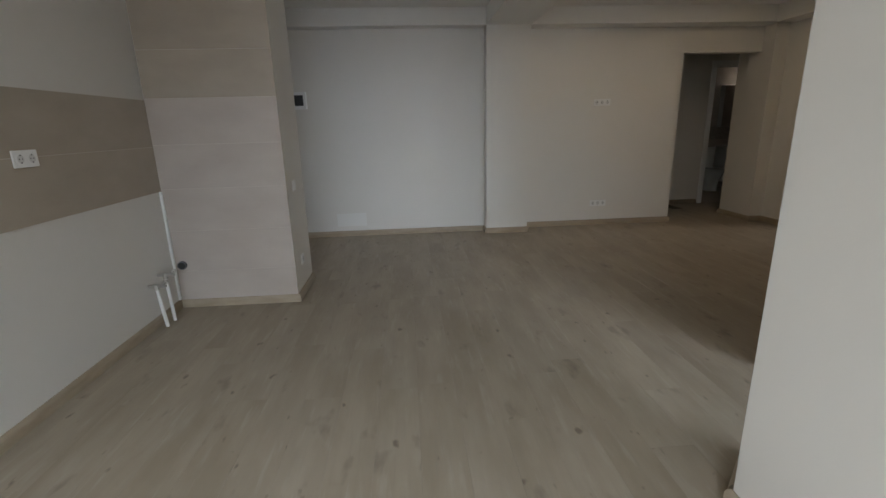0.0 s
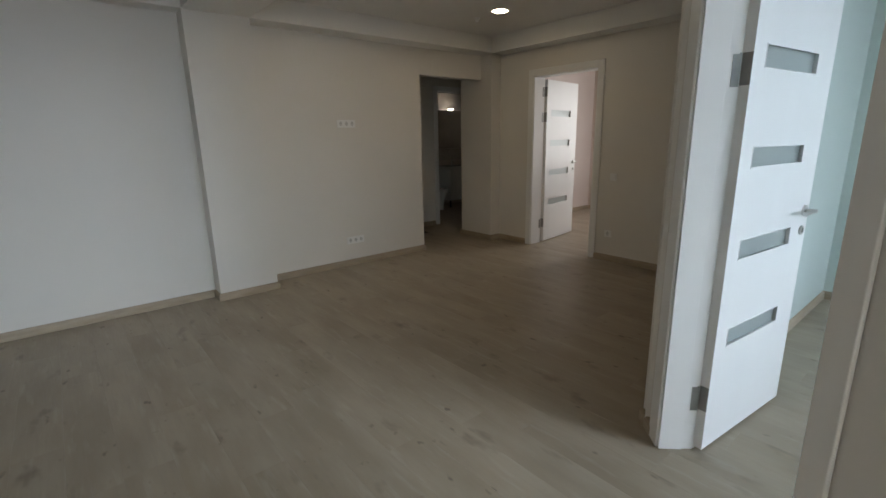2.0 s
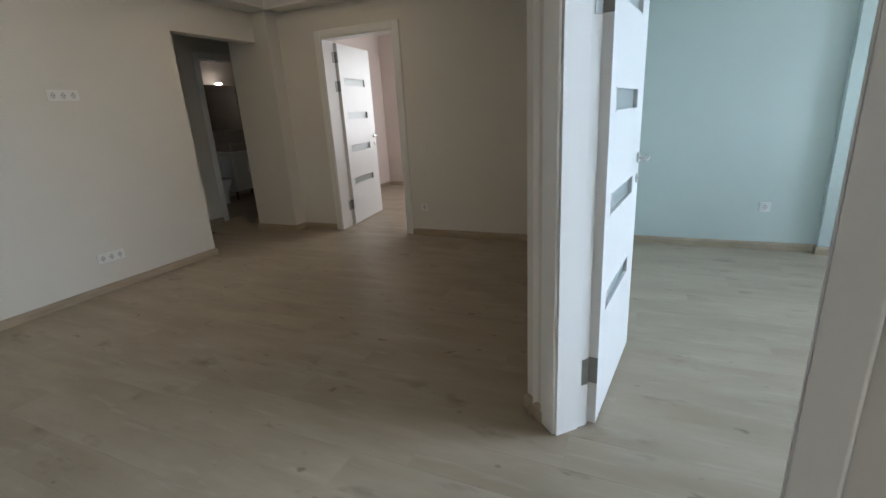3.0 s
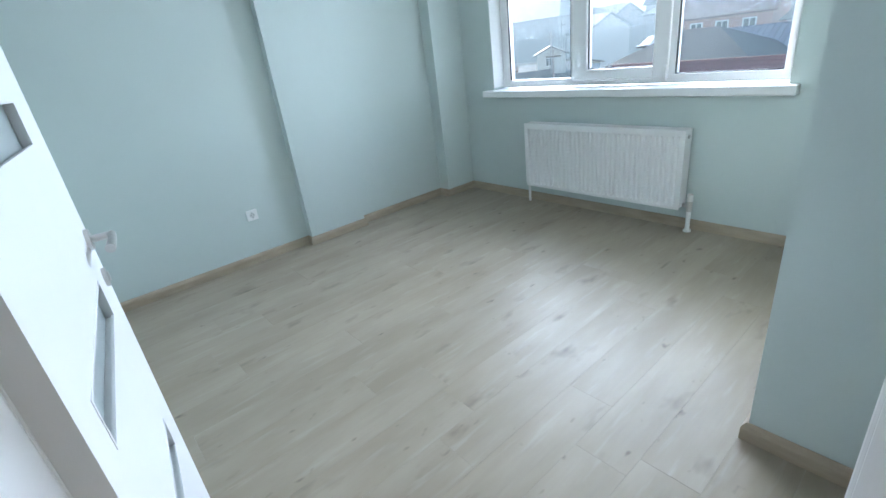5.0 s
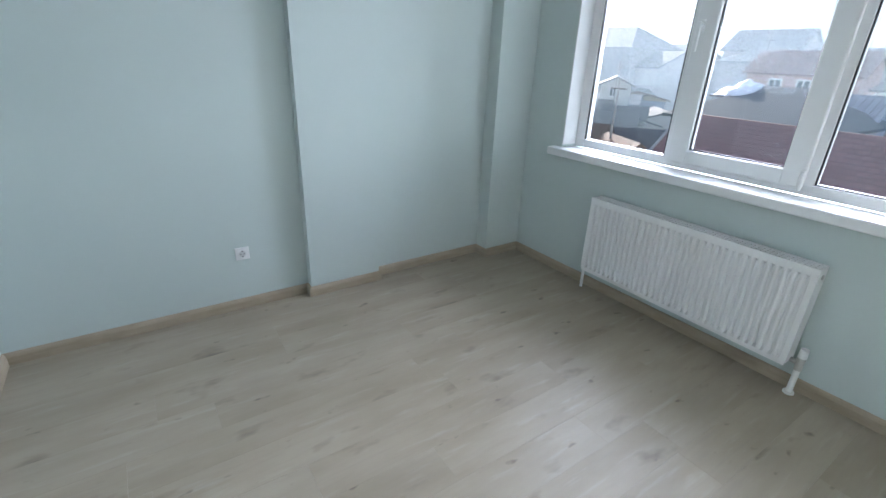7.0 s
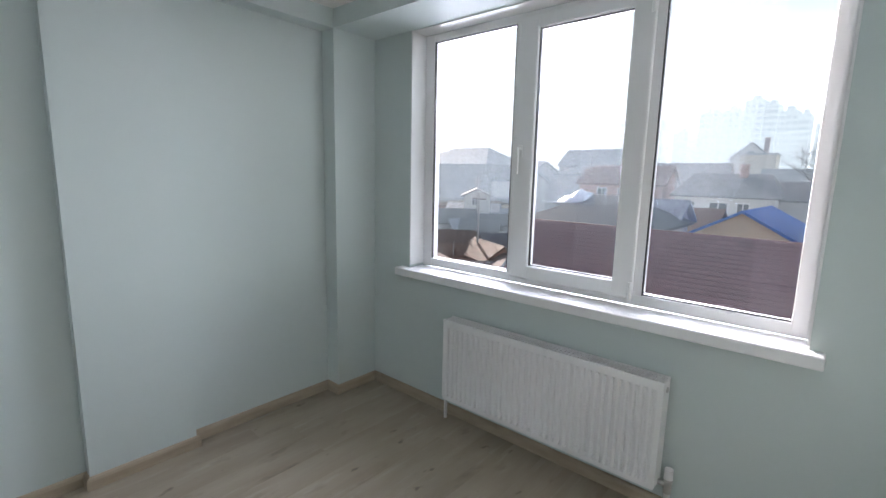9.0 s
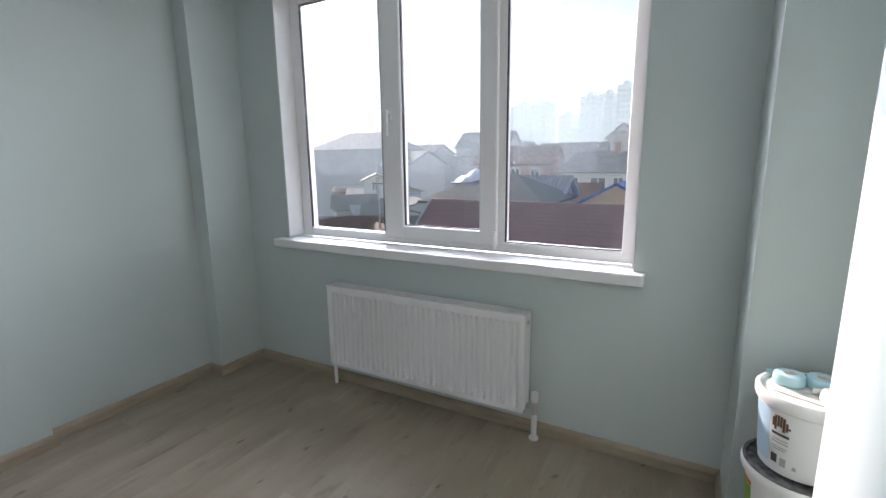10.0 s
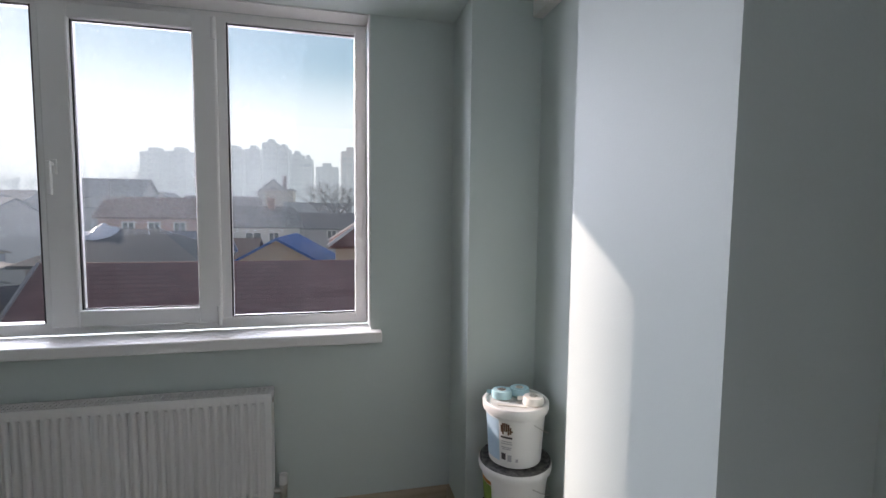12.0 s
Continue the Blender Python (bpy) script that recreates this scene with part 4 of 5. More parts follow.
part("mirror", boxes((-0.355, 0.355, -0.137, -0.131, -0.395, 0.395)), MIRROR, mir)
part("lamp", boxes((-0.04, 0.04, -0.18, -0.12, 0.405, 0.425), bevel=0.006), LAMP_DIM, mir, "glowing mirror lamp")
BORDER = mixed("mosaic_border", (0.30, 0.26, 0.22), (0.55, 0.52, 0.48), 30, (0.25, 0.4), 0.2, 80, (1, 1, 3))
setting("trim", boxes((4.66, 7.19, 9.186, 9.199, 0.98, 1.24)), BORDER, "mottled mosaic border on the bathroom wall", "border")

# ---- outside: roofs and houses of the neighbourhood, seen from an upper floor ----
GZ = -6.0   # ground level below the flat
EARTH = mixed("winter_earth", (0.13, 0.11, 0.09), (0.20, 0.175, 0.15), 0.4, (0.85, 0.95), 0.4, 3)
setting("ground", boxes((-400, 400, -600, -2.2, GZ - 0.5, GZ)), EARTH, "bare brown winter ground between the houses", "ground")


def roofing(name, c0, c1, rows_, stretch=(1, 1, 1), rough=(0.6, 0.8), depth=0.03):
    """Roof covering with visible courses across the slope."""
    m = mixed(name, c0, c1, 1.2, rough, 0.0)
    n, l = m.node_tree.nodes, m.node_tree.links
    b = n["Principled BSDF"]
    b.inputs["Specular IOR Level"].default_value = 0.15
    tc, br, bp = n.new("ShaderNodeTexCoord"), n.new("ShaderNodeTexBrick"), n.new("ShaderNodeBump")
    mp = n.new("ShaderNodeMapping")
    mp.inputs["Scale"].default_value = stretch
    l.new(tc.outputs["Object"], mp.inputs["Vector"])
    l.new(mp.outputs[0], br.inputs["Vector"])
    br.inputs["Scale"].default_value = rows_
    br.inputs["Color1"].default_value, br.inputs["Color2"].default_value, br.inputs["Mortar"].default_value = (1, 1, 1, 1), (0.75, 0.75, 0.75, 1), (0.3, 0.3, 0.3, 1)
    old = b.inputs["Base Color"].links[0].from_socket
    mul = n.new("ShaderNodeMix")
    mul.data_type, mul.blend_type = "RGBA", "MULTIPLY"
    mul.inputs["Factor"].default_value = 0.55
    l.new(old, mul.inputs["A"])
    l.new(br.outputs["Color"], mul.inputs["B"])
    l.new(mul.outputs["Result"], b.inputs["Base Color"])
    bp.inputs["Distance"].default_value, bp.inputs["Strength"].default_value = depth, 0.6
    l.new(br.outputs["Color"], bp.inputs["Height"])
    l.new(bp.outputs[0], b.inputs["Normal"])
    return m


R_BROWN = roofing("brown_shingles", (0.30, 0.165, 0.155), (0.37, 0.215, 0.20), 2.047, depth=0.012)
R_BLUE = roofing("blue_sheet_metal", (0.03, 0.15, 0.46), (0.04, 0.18, 0.52), 1.5, (1, 0.2, 1), (0.75, 0.85))
R_SLATE = roofing("grey_corrugated_slate", (0.16, 0.16, 0.165), (0.25, 0.245, 0.24), 2.2, (0.1, 0.45, 1), depth=0.06)
R_SHEET = roofing("weathered_sheet_metal", (0.30, 0.33, 0.35), (0.42, 0.44, 0.46), 2.2, (0.1, 0.45, 1), (0.35, 0.5), 0.05)
R_RUST = roofing("rusty_sheet_metal", (0.22, 0.13, 0.09), (0.30, 0.20, 0.15), 2.2, (0.1, 0.45, 1))
R_DARK = roofing("dark_grey_roof", (0.10, 0.104, 0.118), (0.14, 0.144, 0.158), 1.8)
R_GREEN = roofing("blue_grey_roof", (0.085, 0.115, 0.125), (0.12, 0.15, 0.16), 1.8)
R_RED = roofing("red_brown_roof", (0.19, 0.085, 0.07), (0.25, 0.12, 0.095), 1.8)
R_TAN = roofing("tan_roof", (0.16, 0.11, 0.09), (0.21, 0.145, 0.12), 1.8)
P_CREAM = mixed("cream_render", (0.62, 0.50, 0.33), (0.68, 0.56, 0.39), 1.5, (0.8, 0.9), 0.2, 20)
P_WHITE = mixed("white_render", (0.62, 0.61, 0.58), (0.70, 0.69, 0.66), 1.5, (0.8, 0.9), 0.2, 20)
P_GREY = mixed("grey_render", (0.36, 0.35, 0.34), (0.44, 0.43, 0.42), 1.5, (0.8, 0.9), 0.2, 20)
P_BRICK = mixed("red_brick_wall", (0.40, 0.22, 0.175), (0.47, 0.27, 0.22), 1.5, (0.8, 0.9), 0.3, 20)
P_DARK = mixed("dark_grey_render", (0.13, 0.135, 0.15), (0.18, 0.185, 0.20), 1.5, (0.8, 0.9), 0.2, 20)
# concrete kept pale and low in contrast: some distance haze is in its colour
P_CONC = mixed("haze_pale_concrete", (0.52, 0.52, 0.53), (0.60, 0.60, 0.60), 0.05, (0.8, 0.9), 0.1, 2)
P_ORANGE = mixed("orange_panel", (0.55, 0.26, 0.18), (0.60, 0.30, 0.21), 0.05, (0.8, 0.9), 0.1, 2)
PANE_DARK = mixed("dark_window_glass", (0.03, 0.035, 0.04), (0.06, 0.065, 0.07), 2, (0.08, 0.15), 0.0)
BARK = mixed("bare_bark", (0.10, 0.085, 0.075), (0.17, 0.145, 0.125), 6, (0.85, 0.95), 0.3, 30)
SHEET = mixed("plastic_sheet", (0.62, 0.68, 0.74), (0.78, 0.82, 0.86), 1.5, (0.15, 0.3), 0.6, 3, depth=0.05)


def gable_roof(w, d, z0, h, over=0.35, t=0.14):
    """Two slopes with thickness, ridge along local y."""
    bm = bmesh.new()
    k = h / (w / 2)
    for s in (-1, 1):
        e, y0, y1 = w / 2 + over, -d / 2 - over, d / 2 + over
        pts = [(0, h), (s * e, h - k * e), (s * e, h - k * e + t), (0, h + t)]
        ends = [[bm.verts.new((x, y, z0 + z)) for x, z in pts] for y in (y0, y1)]
        for i in range(4):
            j = (i + 1) % 4
            bm.faces.new((ends[0][i], ends[0][j], ends[1][j], ends[1][i]))
        bm.faces.new(ends[0])
        bm.faces.new(ends[1])
    return bm


def hip_roof(w, d, z0, h, over=0.4, ridge=None):
    """A hipped roof, ridge along local y."""
    bm = bmesh.new()
    rl = (max(d - w, 0.2) if ridge is None else ridge) / 2
    a, b = w / 2 + over, d / 2 + over
    low = [bm.verts.new((x, y, z0)) for x, y in ((-a, -b), (a, -b), (a, b), (-a, b))]
    eav = [bm.verts.new((x, y, z0 + 0.12)) for x, y in ((-a, -b), (a, -b), (a, b), (-a, b))]
    r = [bm.verts.new((0, -rl, z0 + h)), bm.verts.new((0, rl, z0 + h))]
    bm.faces.new(reversed(low))
    for i in range(4):
        bm.faces.new((low[i], low[(i + 1) % 4], eav[(i + 1) % 4], eav[i]))
    bm.faces.new((eav[0], eav[1], r[0]))
    bm.faces.new((eav[1], eav[2], r[1], r[0]))
    bm.faces.new((eav[2], eav[3], r[1]))
    bm.faces.new((eav[3], eav[0], r[0], r[1]))
    return bm


def house(x, y, rz, w, d, eave, ridge, wall, roof, label, hip=False, windows=(), chimney=None, ridge_length=None):
    """A house with ridge along its local y. windows: (side, along, z, width, height) on side 'x' (+x), 'X' (-x), 'y' or 'Y' face."""
    ob = thing("house", place(x, y, GZ, rz), label, "house", "neighbouring houses")
    e, h = eave - GZ, ridge - eave
    if hip:
        part("wall", boxes((-w / 2, w / 2, -d / 2, d / 2, 0, e)), wall, ob)
        rf = part("roof", hip_roof(w, d, e, h, ridge=ridge_length), roof, ob)
    else:
        bm = bmesh.new()
        pts = [(-w / 2, 0), (w / 2, 0), (w / 2, e), (0, e + h), (-w / 2, e)]
        ends = [[bm.verts.new((px, py, pz)) for px, pz in pts] for py in (-d / 2, d / 2)]
        for i in range(5):
            j = (i + 1) % 5
            bm.faces.new((ends[0][i], ends[0][j], ends[1][j], ends[1][i]))
        bm.faces.new(ends[0])
        bm.faces.new(ends[1])
        part("wall", bm, wall, ob)
        rf = part("roof", gable_roof(w, d, e, h), roof, ob)
    if chimney:
        cx, cy = chimney
        part("chimney", boxes((cx - 0.3, cx + 0.3, cy - 0.3, cy + 0.3, e, e + h + 0.7), (cx - 0.36, cx + 0.36, cy - 0.36, cy + 0.36, e + h + 0.7, e + h + 0.82)), P_BRICK, rf)
    for side, a, z, ww, wh in windows:
        s = 1 if side in "xy" else -1
        def lots(a0, a1, z0, z1, o0, o1):
            if side in "xX":
                return (min(s * (w / 2 + o0), s * (w / 2 + o1)), max(s * (w / 2 + o0), s * (w / 2 + o1)), a0, a1, z0, z1)
            return (a0, a1, min(s * (d / 2 + o0), s * (d / 2 + o1)), max(s * (d / 2 + o0), s * (d / 2 + o1)), z0, z1)
        z -= GZ
        win = part("window", boxes(lots(a - ww / 2 - 0.1, a - ww / 2, z - 0.1, z + wh + 0.1, 0, 0.06), lots(a + ww / 2, a + ww / 2 + 0.1, z - 0.1, z + wh + 0.1, 0, 0.06), lots(a - ww / 2, a + ww / 2, z - 0.1, z, 0, 0.06), lots(a - ww / 2, a + ww / 2, z + wh, z + wh + 0.1, 0, 0.06), lots(a - 0.04, a + 0.04, z, z + wh, 0, 0.05)), PLASTIC, ob)
        part("pane", boxes(lots(a - ww / 2, a + ww / 2, z, z + wh, 0.004, 0.02)), PANE_DARK, win)
    return ob


# big brown shingled roof close by, its ridge across the view
near = thing("house", place(0, 0, 0), "house with a broad brown shingled roof close by", "house", "neighbouring houses")
run, fall = 7.2, 7.2 * math.tan(radians(38))
courses = 56
RX0, RX1, RY, RZ = -16.0, 10.2, -13.1, 0.19
bm2 = bmesh.new()
for i in range(courses):
    a, b = i / courses, (i + 1) / courses
    v = [bm2.verts.new(p) for p in ((RX0, RY + run * a, RZ - fall * a), (RX1, RY + run * a, RZ - fall * a), (RX1, RY + run * b, RZ - fall * b + 0.004), (RX0, RY + run * b, RZ - fall * b + 0.004), (RX1, RY + run * b, RZ - fall * b), (RX0, RY + run * b, RZ - fall * b))]
    bm2.faces.new(v[:4])
    bm2.faces.new((v[3], v[2], v[4], v[5]))
part("roof", bm2, R_BROWN, near, "brown shingle courses")
part("back_slope", boxes((RX0, RX1, RY - 0.12, RY, RZ - fall, RZ + 0.015)), R_BROWN, near)
vb = part("verge_board", boxes((0, 0.06, -run / math.cos(radians(38)), 0.0, -0.02, 0.07)), P_GREY, near)
vb.matrix_basis = place(RX1 + 0.06, RY, RZ, 180, 38)
part("wall", boxes((RX0 + 0.3, RX1 - 0.4, RY + 0.02, RY + run - 0.5, GZ, RZ - fall - 0.05)), P_CREAM, near)

house(5.5, -28.5, -3, 6.4, 7.0, -1.62, 0.16, P_CREAM, R_BLUE, "cream house with a bright blue metal roof")
house(9.7, -30.0, 90, 4.4, 4.2, -1.2, -0.1, P_WHITE, R_TAN, "small house with a tan roof and white gable")
house(11.3, -22.5, 90, 5.6, 6.0, -0.62, 0.84, P_GREY, R_GREEN, "low house with a blue-grey hipped roof", hip=True, ridge_length=1.6)
house(9.7, -25.6, 88, 2.6, 2.4, -0.4, 0.5, P_GREY, R_SHEET, "low shed with a pale ribbed metal roof")
house(9.9, -47.5, 90, 7.0, 7.4, 0.25, 2.33, P_WHITE, R_SLATE, "two-storey white house with a grey slate roof", hip=True, windows=(("x", -2.7, -1.05, 1.3, 0.85), ("x", -0.2, -1.05, 1.3, 0.85), ("x", 1.6, -1.05, 0.8, 0.85)), chimney=(0.4, 1.0), ridge_length=6.0)
house(3.7, -50.0, 90, 6.0, 5.2, 0.2, 1.6, P_GREY, R_DARK, "low grey house with a dark roof", windows=(("x", 0.6, -0.9, 0.8, 0.8), ("x", 1.9, -0.9, 0.8, 0.8)))
house(20.2, -51.0, 92, 6.0, 8.6, 1.2, 3.0, P_BRICK, R_RED, "long red brick house with a red-brown roof", windows=(("x", 2.6, -0.3, 0.9, 0.9), ("x", 0.4, -0.3, 0.9, 0.9), ("x", -1.8, -0.3, 0.9, 0.9)))
house(32.2, -70.0, 90, 7.0, 8.6, 3.6, 6.0, P_GREY, R_DARK, "dark-roofed house among bare trees", windows=(("x", 1.5, 2.2, 0.9, 0.8),))
house(24.9, -68.0, 0, 2.6, 5.0, 3.1, 4.2, P_WHITE, R_DARK, "small white gable behind the roofs")
house(28.0, -60.5, 88, 6.0, 8.0, 2.0, 3.9, P_GREY, R_DARK, "grey house with a dark roof", hip=True)
house(12.3, -77.0, 2, 4.6, 6.0, 4.8, 6.85, P_WHITE, R_DARK, "white house with a dark gable roof and chimneys", windows=(("y", 0.0, 4.9, 0.8, 0.8),), chimney=(-1.5, 0.5))
blk = thing("house", place(10.5, -69.0, GZ, 0), "flat-roofed pale concrete block", "house", "neighbouring houses")
part("wall", boxes((-1.85, 1.85, -2, 2, 0, 10.9)), P_CREAM, blk)
part("roof", boxes((-2.0, 2.0, -2.15, 2.15, 10.9, 11.12)), P_GREY, blk)
house(44.6, -54.0, 90, 10.0, 12.6, 3.1, 5.7, P_DARK, R_DARK, "tall house with a steep dark grey roof", hip=True, ridge_length=6.5)
house(31.0, -37.6, 38, 2.6, 3.6, -0.35, 0.25, P_WHITE, R_SLATE, "small pale outbuilding with a window", windows=(("y", 0.2, -1.3, 0.5, 0.6),))
house(37.2, -53.5, 70, 6.0, 8.0, 1.2, 2.8, P_WHITE, R_DARK, "pale house with a dark roof")
house(41.0, -62.0, 80, 7.0, 10.0, 2.2, 3.9, P_GREY, R_DARK, "long grey house with a dark roof")
house(16.4, -61.0, 92, 6.0, 8.0, 1.6, 3.6, P_GREY, R_RED, "grey house with a red-brown roof")
house(5.0, -62.0, 88, 6.0, 8.0, 1.3, 3.0, P_WHITE, R_SLATE, "pale house with a slate roof")
pagoda = house(-1.2, -26.6, 90, 5.5, 7.6, -0.2, 2.0, P_CREAM, R_RED, "cream house with a brown tiled hipped roof", hip=True, ridge_length=2.4)
cap_bm = bmesh.new()
for sx in (-1, 1):
    cyl(cap_bm, (sx * 3.15, -4.2, -0.2 - GZ + 0.12), (0, -1.2, 2.0 - GZ), 0.11, n=8)
part("ridge_cap", cap_bm, P_WHITE, pagoda, "pale hip ridge tiles")

# yards between the houses: low sheds, lean-tos and fences
yard = random.Random(5)
KINDS = ((P_GREY, R_SLATE, "low grey shed with a corrugated roof"), (P_BRICK, R_RUST, "low brick shed with a rusty roof"), (P_WHITE, R_SHEET, "low white shed with a pale metal roof"), (P_GREY, R_DARK, "low shed with a dark roof"), (P_CREAM, R_TAN, "low cream shed with a tan roof"))
for i in range(26):
    along = yard.uniform(0.0, 1.0)
    x, y = 17.5 + 19.0 * along + yard.uniform(-3.0, 3.0), -19.0 - 27.0 * along + yard.uniform(-3.5, 3.5)
    wall, roof, label = KINDS[i % len(KINDS)]
    eave = -5.1 + 3.2 * along + yard.uniform(-0.5, 0.5)
    house(x, y, yard.choice((30, 48, 62, 120, 138)), yard.uniform(2.0, 3.6), yard.uniform(2.6, 5.2), eave, eave + yard.uniform(0.35, 1.0), wall, roof, label, windows=(("x", 0.2, eave - 1.1, 0.6, 0.6),))
for i in range(9):
    along = yard.uniform(0.0, 1.0)
    x, y = 16.5 + 18.0 * along, -17.0 - 26.0 * along + yard.uniform(-3.0, 3.0)
    fence = thing("fence", place(x, y, GZ, yard.choice((35, 50, 128))), "weathered board fence between the yards", "fence", "yard fences")
    tall = 1.7 + 1.8 * along
    part("rail", boxes((-2.4, 2.4, -0.03, 0.03, tall - 0.5, tall - 0.4), (-2.4, 2.4, -0.03, 0.03, 0.4, 0.5)), BARK, fence)
    for k in range(12):
        part("board", boxes((-2.38 + k * 0.4, -2.02 + k * 0.4, 0.03, 0.06, 0.05, tall + yard.uniform(-0.06, 0.06))), P_GREY, fence)
for x, y, top in ((22.5, -26.5, 0.4), (29.0, -35.0, 1.6), (14.8, -24.5, 0.6), (35.0, -45.0, 2.6), (26.3, -55.0, 4.6)):
    pole = thing("utility_pole", place(x, y, GZ), "grey utility pole with a cross-arm", "utility pole", "utility poles")
    part("post", cyl(bmesh.new(), (0, 0, -0.02), (0, 0, top - GZ), 0.09, 0.06, n=10), P_GREY, pole)
    part("cross_arm", boxes((-0.6, 0.6, -0.04, 0.04, top - GZ - 0.5, top - GZ - 0.42)), BARK, pole)

# heap under a plastic sheet on the blue-grey roof
heap = thing("plastic_sheet", place(12.7, -22.5, 0.36, 12), "crumpled pale plastic sheet over a heap", "plastic sheet")
bm = bmesh.new()
bmesh.ops.create_grid(bm, x_segments=30, y_segments=20, size=1.0)
for v in bm.verts:
    rad = Vector((v.co.x, v.co.y * 1.1)).length
    v.co.z = 0.72 * max(0.0, 1 - 0.95 * rad) ** 0.8 + 0.10 * noise.noise(v.co * 3.1) + 0.05 * noise.noise(v.co * 8.0)
    v.co.x *= 1.25
    v.co.y *= 1.1
part("sheet", bm, SHEET, heap, smooth=False)


# ---- bare trees ----
def bare_tree(x, y, height, seed, spread=0.55, label="bare winter tree among the houses"):
    ob = thing("tree", place(x, y, GZ), label, "tree", "bare trees")
    rnd = random.Random(seed)
    trunk, twigs = bmesh.new(), bmesh.new()

    def limb(p, d, ln, r, depth):
        steps = 3 if depth < 2 else 2
        for _ in range(steps):
            d = (d + Vector((rnd.uniform(-0.2, 0.2), rnd.uniform(-0.2, 0.2), rnd.uniform(-0.05, 0.15)))).normalized()
            q = p + d * ln / steps
            cyl(trunk if depth < 2 else twigs, p, q, r, r * 0.86, n=6 if depth < 2 else 3, caps=False)
            p, r = q, r * 0.86
        if depth < 5:
            for _ in range(3 if depth else 4):
                a = rnd.uniform(0, 2 * math.pi)
                side = Vector((math.cos(a), math.sin(a), rnd.uniform(0.2, 0.7)))
                limb(p, (d * (1 - spread) + side * spread).normalized(), ln * rnd.uniform(0.58, 0.8), r * 0.72, depth + 1)

    limb(Vector((0, 0, -0.05)), Vector((0, 0, 1)), height * 0.3, height * 0.026, 0)
    part("trunk", trunk, BARK, ob)
    part("crown", twigs, BARK, ob)
    return ob


bare_tree(3.2, -53.5, 15.0, 3, 0.62)
bare_tree(0.2, -55.0, 14.5, 5, 0.62)
bare_tree(34.5, -84.0, 18.0, 8)
far_tree = bare_tree(20.0, -96.0, 18.0, 11)
for i, (x, y) in enumerate(((25.0, -94.0), (29.5, -97.0), (39.0, -92.0), (44.0, -94.0), (49.0, -88.0), (54.0, -90.0), (58.0, -84.0), (13.0, -102.0), (4.0, -98.0), (-4.0, -95.0), (64.0, -82.0), (70.0, -78.0), (76.0, -74.0), (34.0, -99.0), (16.5, -99.0), (82.0, -70.0))):
    copy_thing(far_tree, place(x, y, GZ, 40 * i))


def shrub(x, y, h, seed):
    ob = thing("shrub", place(x, y, GZ), "tangled leafless shrub in a yard", "shrub", "bare shrubs")
    rnd, bm = random.Random(seed), bmesh.new()
    for _ in range(60):
        p = Vector((rnd.uniform(-0.5, 0.5), rnd.uniform(-0.5, 0.5), -0.03))
        d = Vector((rnd.uniform(-0.5, 0.5), rnd.uniform(-0.5, 0.5), 1)).normalized()
        for k in range(4):
            q = p + d * h / 4 * rnd.uniform(0.7, 1.2)
            cyl(bm, p, q, 0.02 * (1 - k / 5), 0.02 * (1 - (k + 1) / 5), n=3, caps=False)
            p, d = q, (d + Vector((rnd.uniform(-0.5, 0.5), rnd.uniform(-0.5, 0.5), rnd.uniform(-0.1, 0.3)))).normalized()
    part("branches", bm, BARK, ob)


for i in range(22):
    along = yard.uniform(0.0, 1.0)
    shrub(14.0 + 21.0 * along + yard.uniform(-2.0, 2.0), -15.0 - 28.0 * along + yard.uniform(-3.0, 3.0), 2.6 + 2.0 * along + yard.uniform(-0.4, 0.6), 30 + i)


# ---- tower blocks on the skyline ----
def tower(x, y, w, d, top, mat, rz=0.0, steps=()):
    ob = thing("apartment_tower", place(x, y, GZ, rz), "pale high-rise apartment block on the skyline", "apartment block", "skyline towers")
    h = top - GZ
    bm = boxes((-w / 2, w / 2, -d / 2, d / 2, 0, h), (-w * 0.18, w * 0.2, -d * 0.3, d * 0.3, h, h + 2.6))
    part("wall", bm, mat, ob)
    bm = bmesh.new()
    n, floors = max(3, int(w / 3.4)), int(h / 3)
    for k in range(2, floors):
        for i in range(n):
            cx = -w / 2 + (i + 0.5) * w / n
            box(bm, cx - 0.8, cx + 0.8, d / 2 - 0.02, d / 2 + 0.06, k * 3 + 0.9, k * 3 + 2.3)
    part("windows", bm, PANE_DARK, ob)
    return ob


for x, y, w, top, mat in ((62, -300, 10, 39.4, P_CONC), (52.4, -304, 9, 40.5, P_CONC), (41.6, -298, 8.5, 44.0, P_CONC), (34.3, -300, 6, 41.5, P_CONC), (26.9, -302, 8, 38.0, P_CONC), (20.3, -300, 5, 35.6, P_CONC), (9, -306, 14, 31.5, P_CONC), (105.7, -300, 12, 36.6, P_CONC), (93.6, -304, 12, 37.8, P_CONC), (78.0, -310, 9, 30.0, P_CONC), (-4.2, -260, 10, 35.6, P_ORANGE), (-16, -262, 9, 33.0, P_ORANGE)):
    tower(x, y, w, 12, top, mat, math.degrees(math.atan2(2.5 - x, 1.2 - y)))


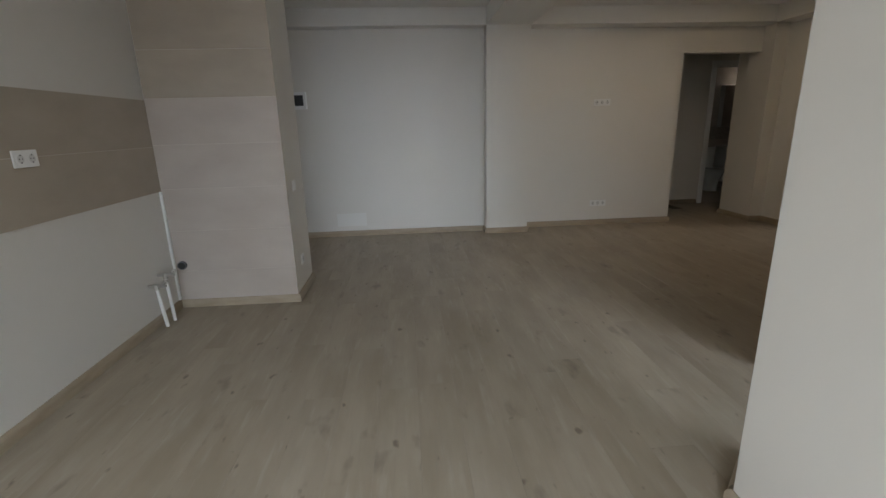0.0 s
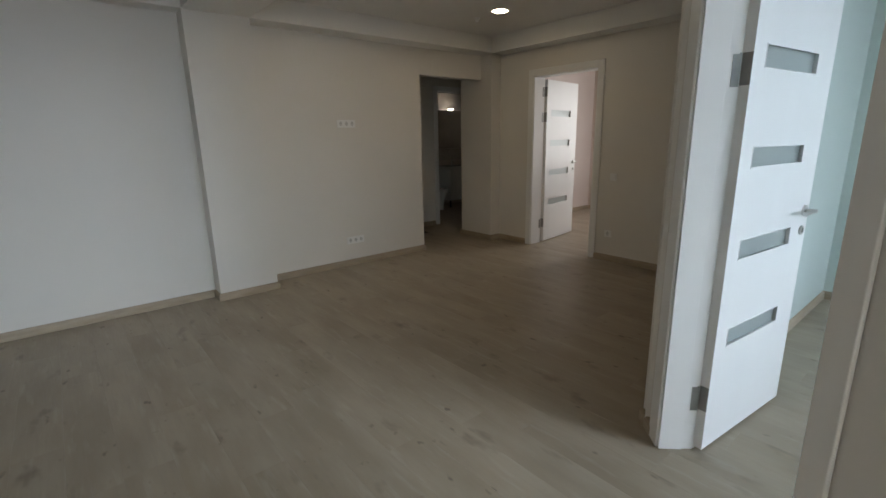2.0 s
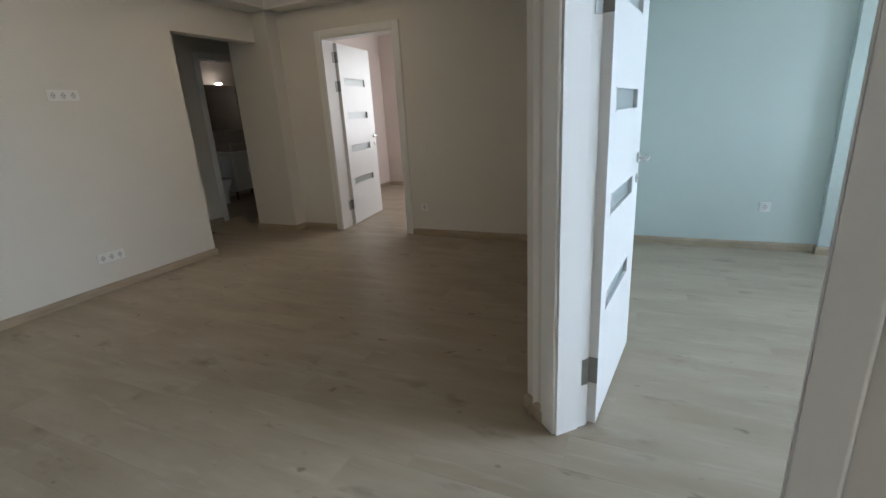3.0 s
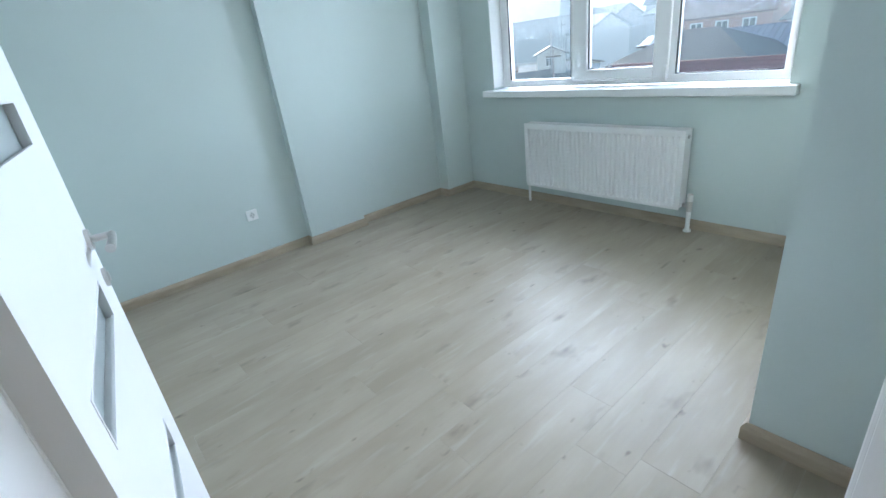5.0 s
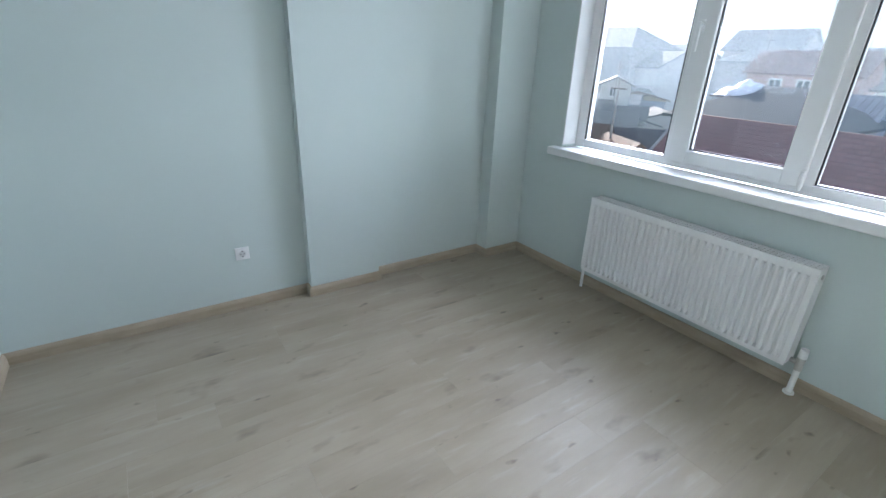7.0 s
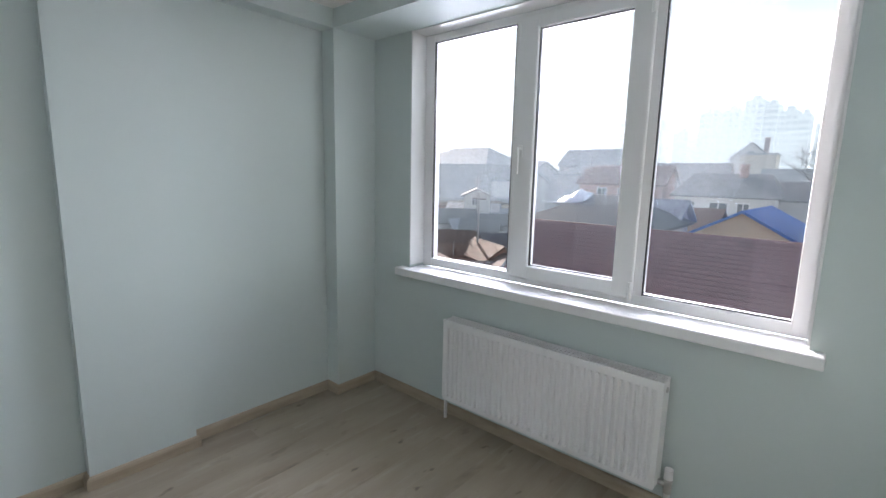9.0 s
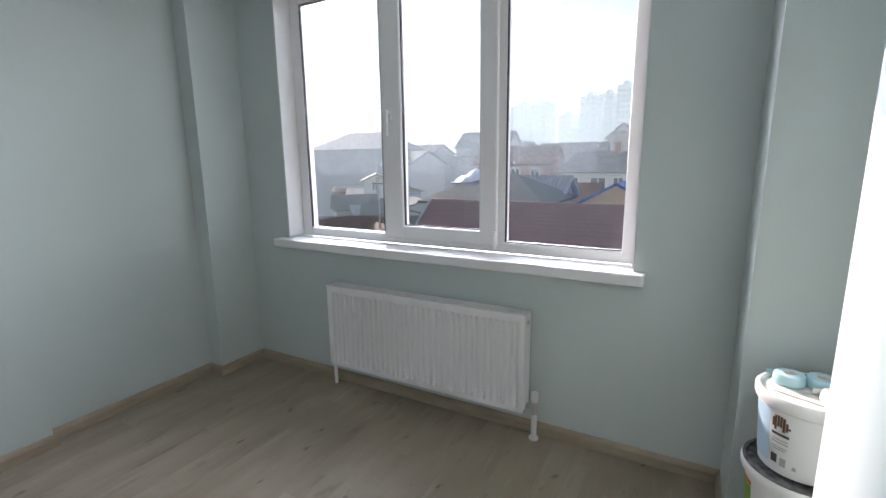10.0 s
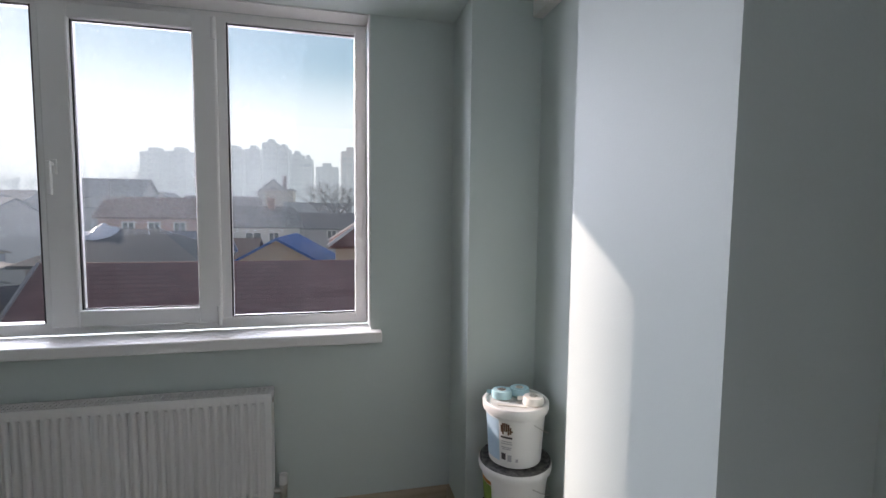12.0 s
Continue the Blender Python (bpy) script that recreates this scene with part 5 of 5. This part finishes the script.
# ---- winter haze, painted as glowing see-through sheets behind the nearer roofs ----
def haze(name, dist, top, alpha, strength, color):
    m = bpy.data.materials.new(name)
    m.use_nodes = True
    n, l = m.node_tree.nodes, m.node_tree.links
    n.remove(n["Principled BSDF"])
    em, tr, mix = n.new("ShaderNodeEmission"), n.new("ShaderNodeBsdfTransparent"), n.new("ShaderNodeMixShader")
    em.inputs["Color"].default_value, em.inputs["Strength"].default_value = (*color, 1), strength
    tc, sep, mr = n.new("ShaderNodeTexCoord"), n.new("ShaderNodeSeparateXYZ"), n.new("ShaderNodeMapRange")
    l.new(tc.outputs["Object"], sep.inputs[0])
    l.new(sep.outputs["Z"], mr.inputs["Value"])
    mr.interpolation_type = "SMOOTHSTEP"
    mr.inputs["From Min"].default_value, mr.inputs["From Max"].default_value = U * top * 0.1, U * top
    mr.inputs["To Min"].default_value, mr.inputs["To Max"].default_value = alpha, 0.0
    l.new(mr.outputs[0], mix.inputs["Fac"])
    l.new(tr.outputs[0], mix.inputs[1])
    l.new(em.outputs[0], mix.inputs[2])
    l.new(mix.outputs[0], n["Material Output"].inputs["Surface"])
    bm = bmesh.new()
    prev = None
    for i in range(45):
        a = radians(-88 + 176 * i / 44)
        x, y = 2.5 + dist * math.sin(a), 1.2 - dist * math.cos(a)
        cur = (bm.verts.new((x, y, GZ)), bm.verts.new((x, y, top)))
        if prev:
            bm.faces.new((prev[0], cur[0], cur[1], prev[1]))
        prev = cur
    ob = setting("backdrop", bm, m, "glowing see-through sheet painted as distant haze and sky", "haze")
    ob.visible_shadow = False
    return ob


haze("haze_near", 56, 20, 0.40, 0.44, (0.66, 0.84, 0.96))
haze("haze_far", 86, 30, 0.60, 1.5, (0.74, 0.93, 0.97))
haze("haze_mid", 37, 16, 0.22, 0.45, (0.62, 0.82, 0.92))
# no haze here: this sheet's glow stands in for a brighter blue sky
haze("sky_glow", 440, 340, 0.85, 1.0, (0.50, 0.88, 1.0))
# the white of the low sky is put into this sheet's glow
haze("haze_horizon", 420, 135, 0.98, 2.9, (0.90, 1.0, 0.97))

# unseen box on a pier, added to shade one light of the window
blocker = thing("building_wing", place(0, 0, 0), "unseen box on a pier, added to shade one window light", "apartment block")
part("wall", boxes((20.2, 29.0, -16.49, -4.0, 10.4, 22.0)), P_CREAM, blocker)
part("pier", boxes((29.0, 30.5, -16.49, -4.0, GZ, 22.0)), P_CREAM, blocker)

# ---- floor boards, laid along y with staggered ends ----
floor_ob = bpy.data.objects["floor"]
BW, BL = 0.2005, 1.36


def board_mesh(name, w, ln):
    g, c = 0.00012, 0.0005
    xs, ys = (w / 2 - g, w / 2 - g - c), (ln / 2 - g, ln / 2 - g - c)
    bm = bmesh.new()
    rings = []
    for (x, y), z in (((xs[0], ys[0]), -0.012), ((xs[0], ys[0]), -0.0005), ((xs[1], ys[1]), 0.0)):
        rings.append([bm.verts.new((sx * x, sy * y, z)) for sx, sy in ((-1, -1), (1, -1), (1, 1), (-1, 1))])
    for a, b in zip(rings, rings[1:]):
        for i in range(4):
            bm.faces.new((a[i], a[(i + 1) % 4], b[(i + 1) % 4], b[i]))
    bm.faces.new(rings[-1])
    bm.transform(Matrix.Scale(U, 4))
    me = bpy.data.meshes.new(name)
    bm.to_mesh(me)
    bm.free()
    me.materials.append(LAMINATE)
    return me


BOARD = board_mesh("plank", BW, BL)
near, far = [], []
stagger = random.Random(7)
for i in range(-21, 32):
    x = 2.21 + i * BW - 0.2005 / 2
    y = -2.6 + stagger.uniform(0, BL)
    while y - BL / 2 < 7.4:
        inside = XW - 0.1 < x < 5.2 and y + BL / 2 > YS and y - BL / 2 < 6.9
        (near if inside else far).append((x, y))
        y += BL
cut_meshes = {}
for x, y in near:
    lo, hi = max(y - BL / 2, YS - 0.05), y + BL / 2
    if hi - lo < 0.03:
        continue
    key = round(hi - lo, 2)
    if hi - lo > BL - 0.02:
        me = BOARD
    else:
        me = cut_meshes.get(key) or cut_meshes.setdefault(key, board_mesh("plank", BW, key))
        lo = hi - key
    ob = new("plank", me)
    ob.parent = floor_ob
    ob.location = (U * x, U * (lo + hi) / 2, 0)
far = [(x, y) for x, y in far if (x < 5.2 and y - BL / 2 > YS) or (x > 5.2 and y - BL / 2 > 2.3)]

FAR_BM = bmesh.new()
for x, y in far:
    if 4.9 < x and y > 2:
        box(FAR_BM, x - BW / 2 + 0.0003, x + BW / 2 - 0.0003, y - BL / 2 + 0.0003, min(y + BL / 2 - 0.0003, 7.5), -0.012, 0.0)
rest = part("far_planks", FAR_BM, LAMINATE, floor_ob)
rest["kind"] = "stuff"
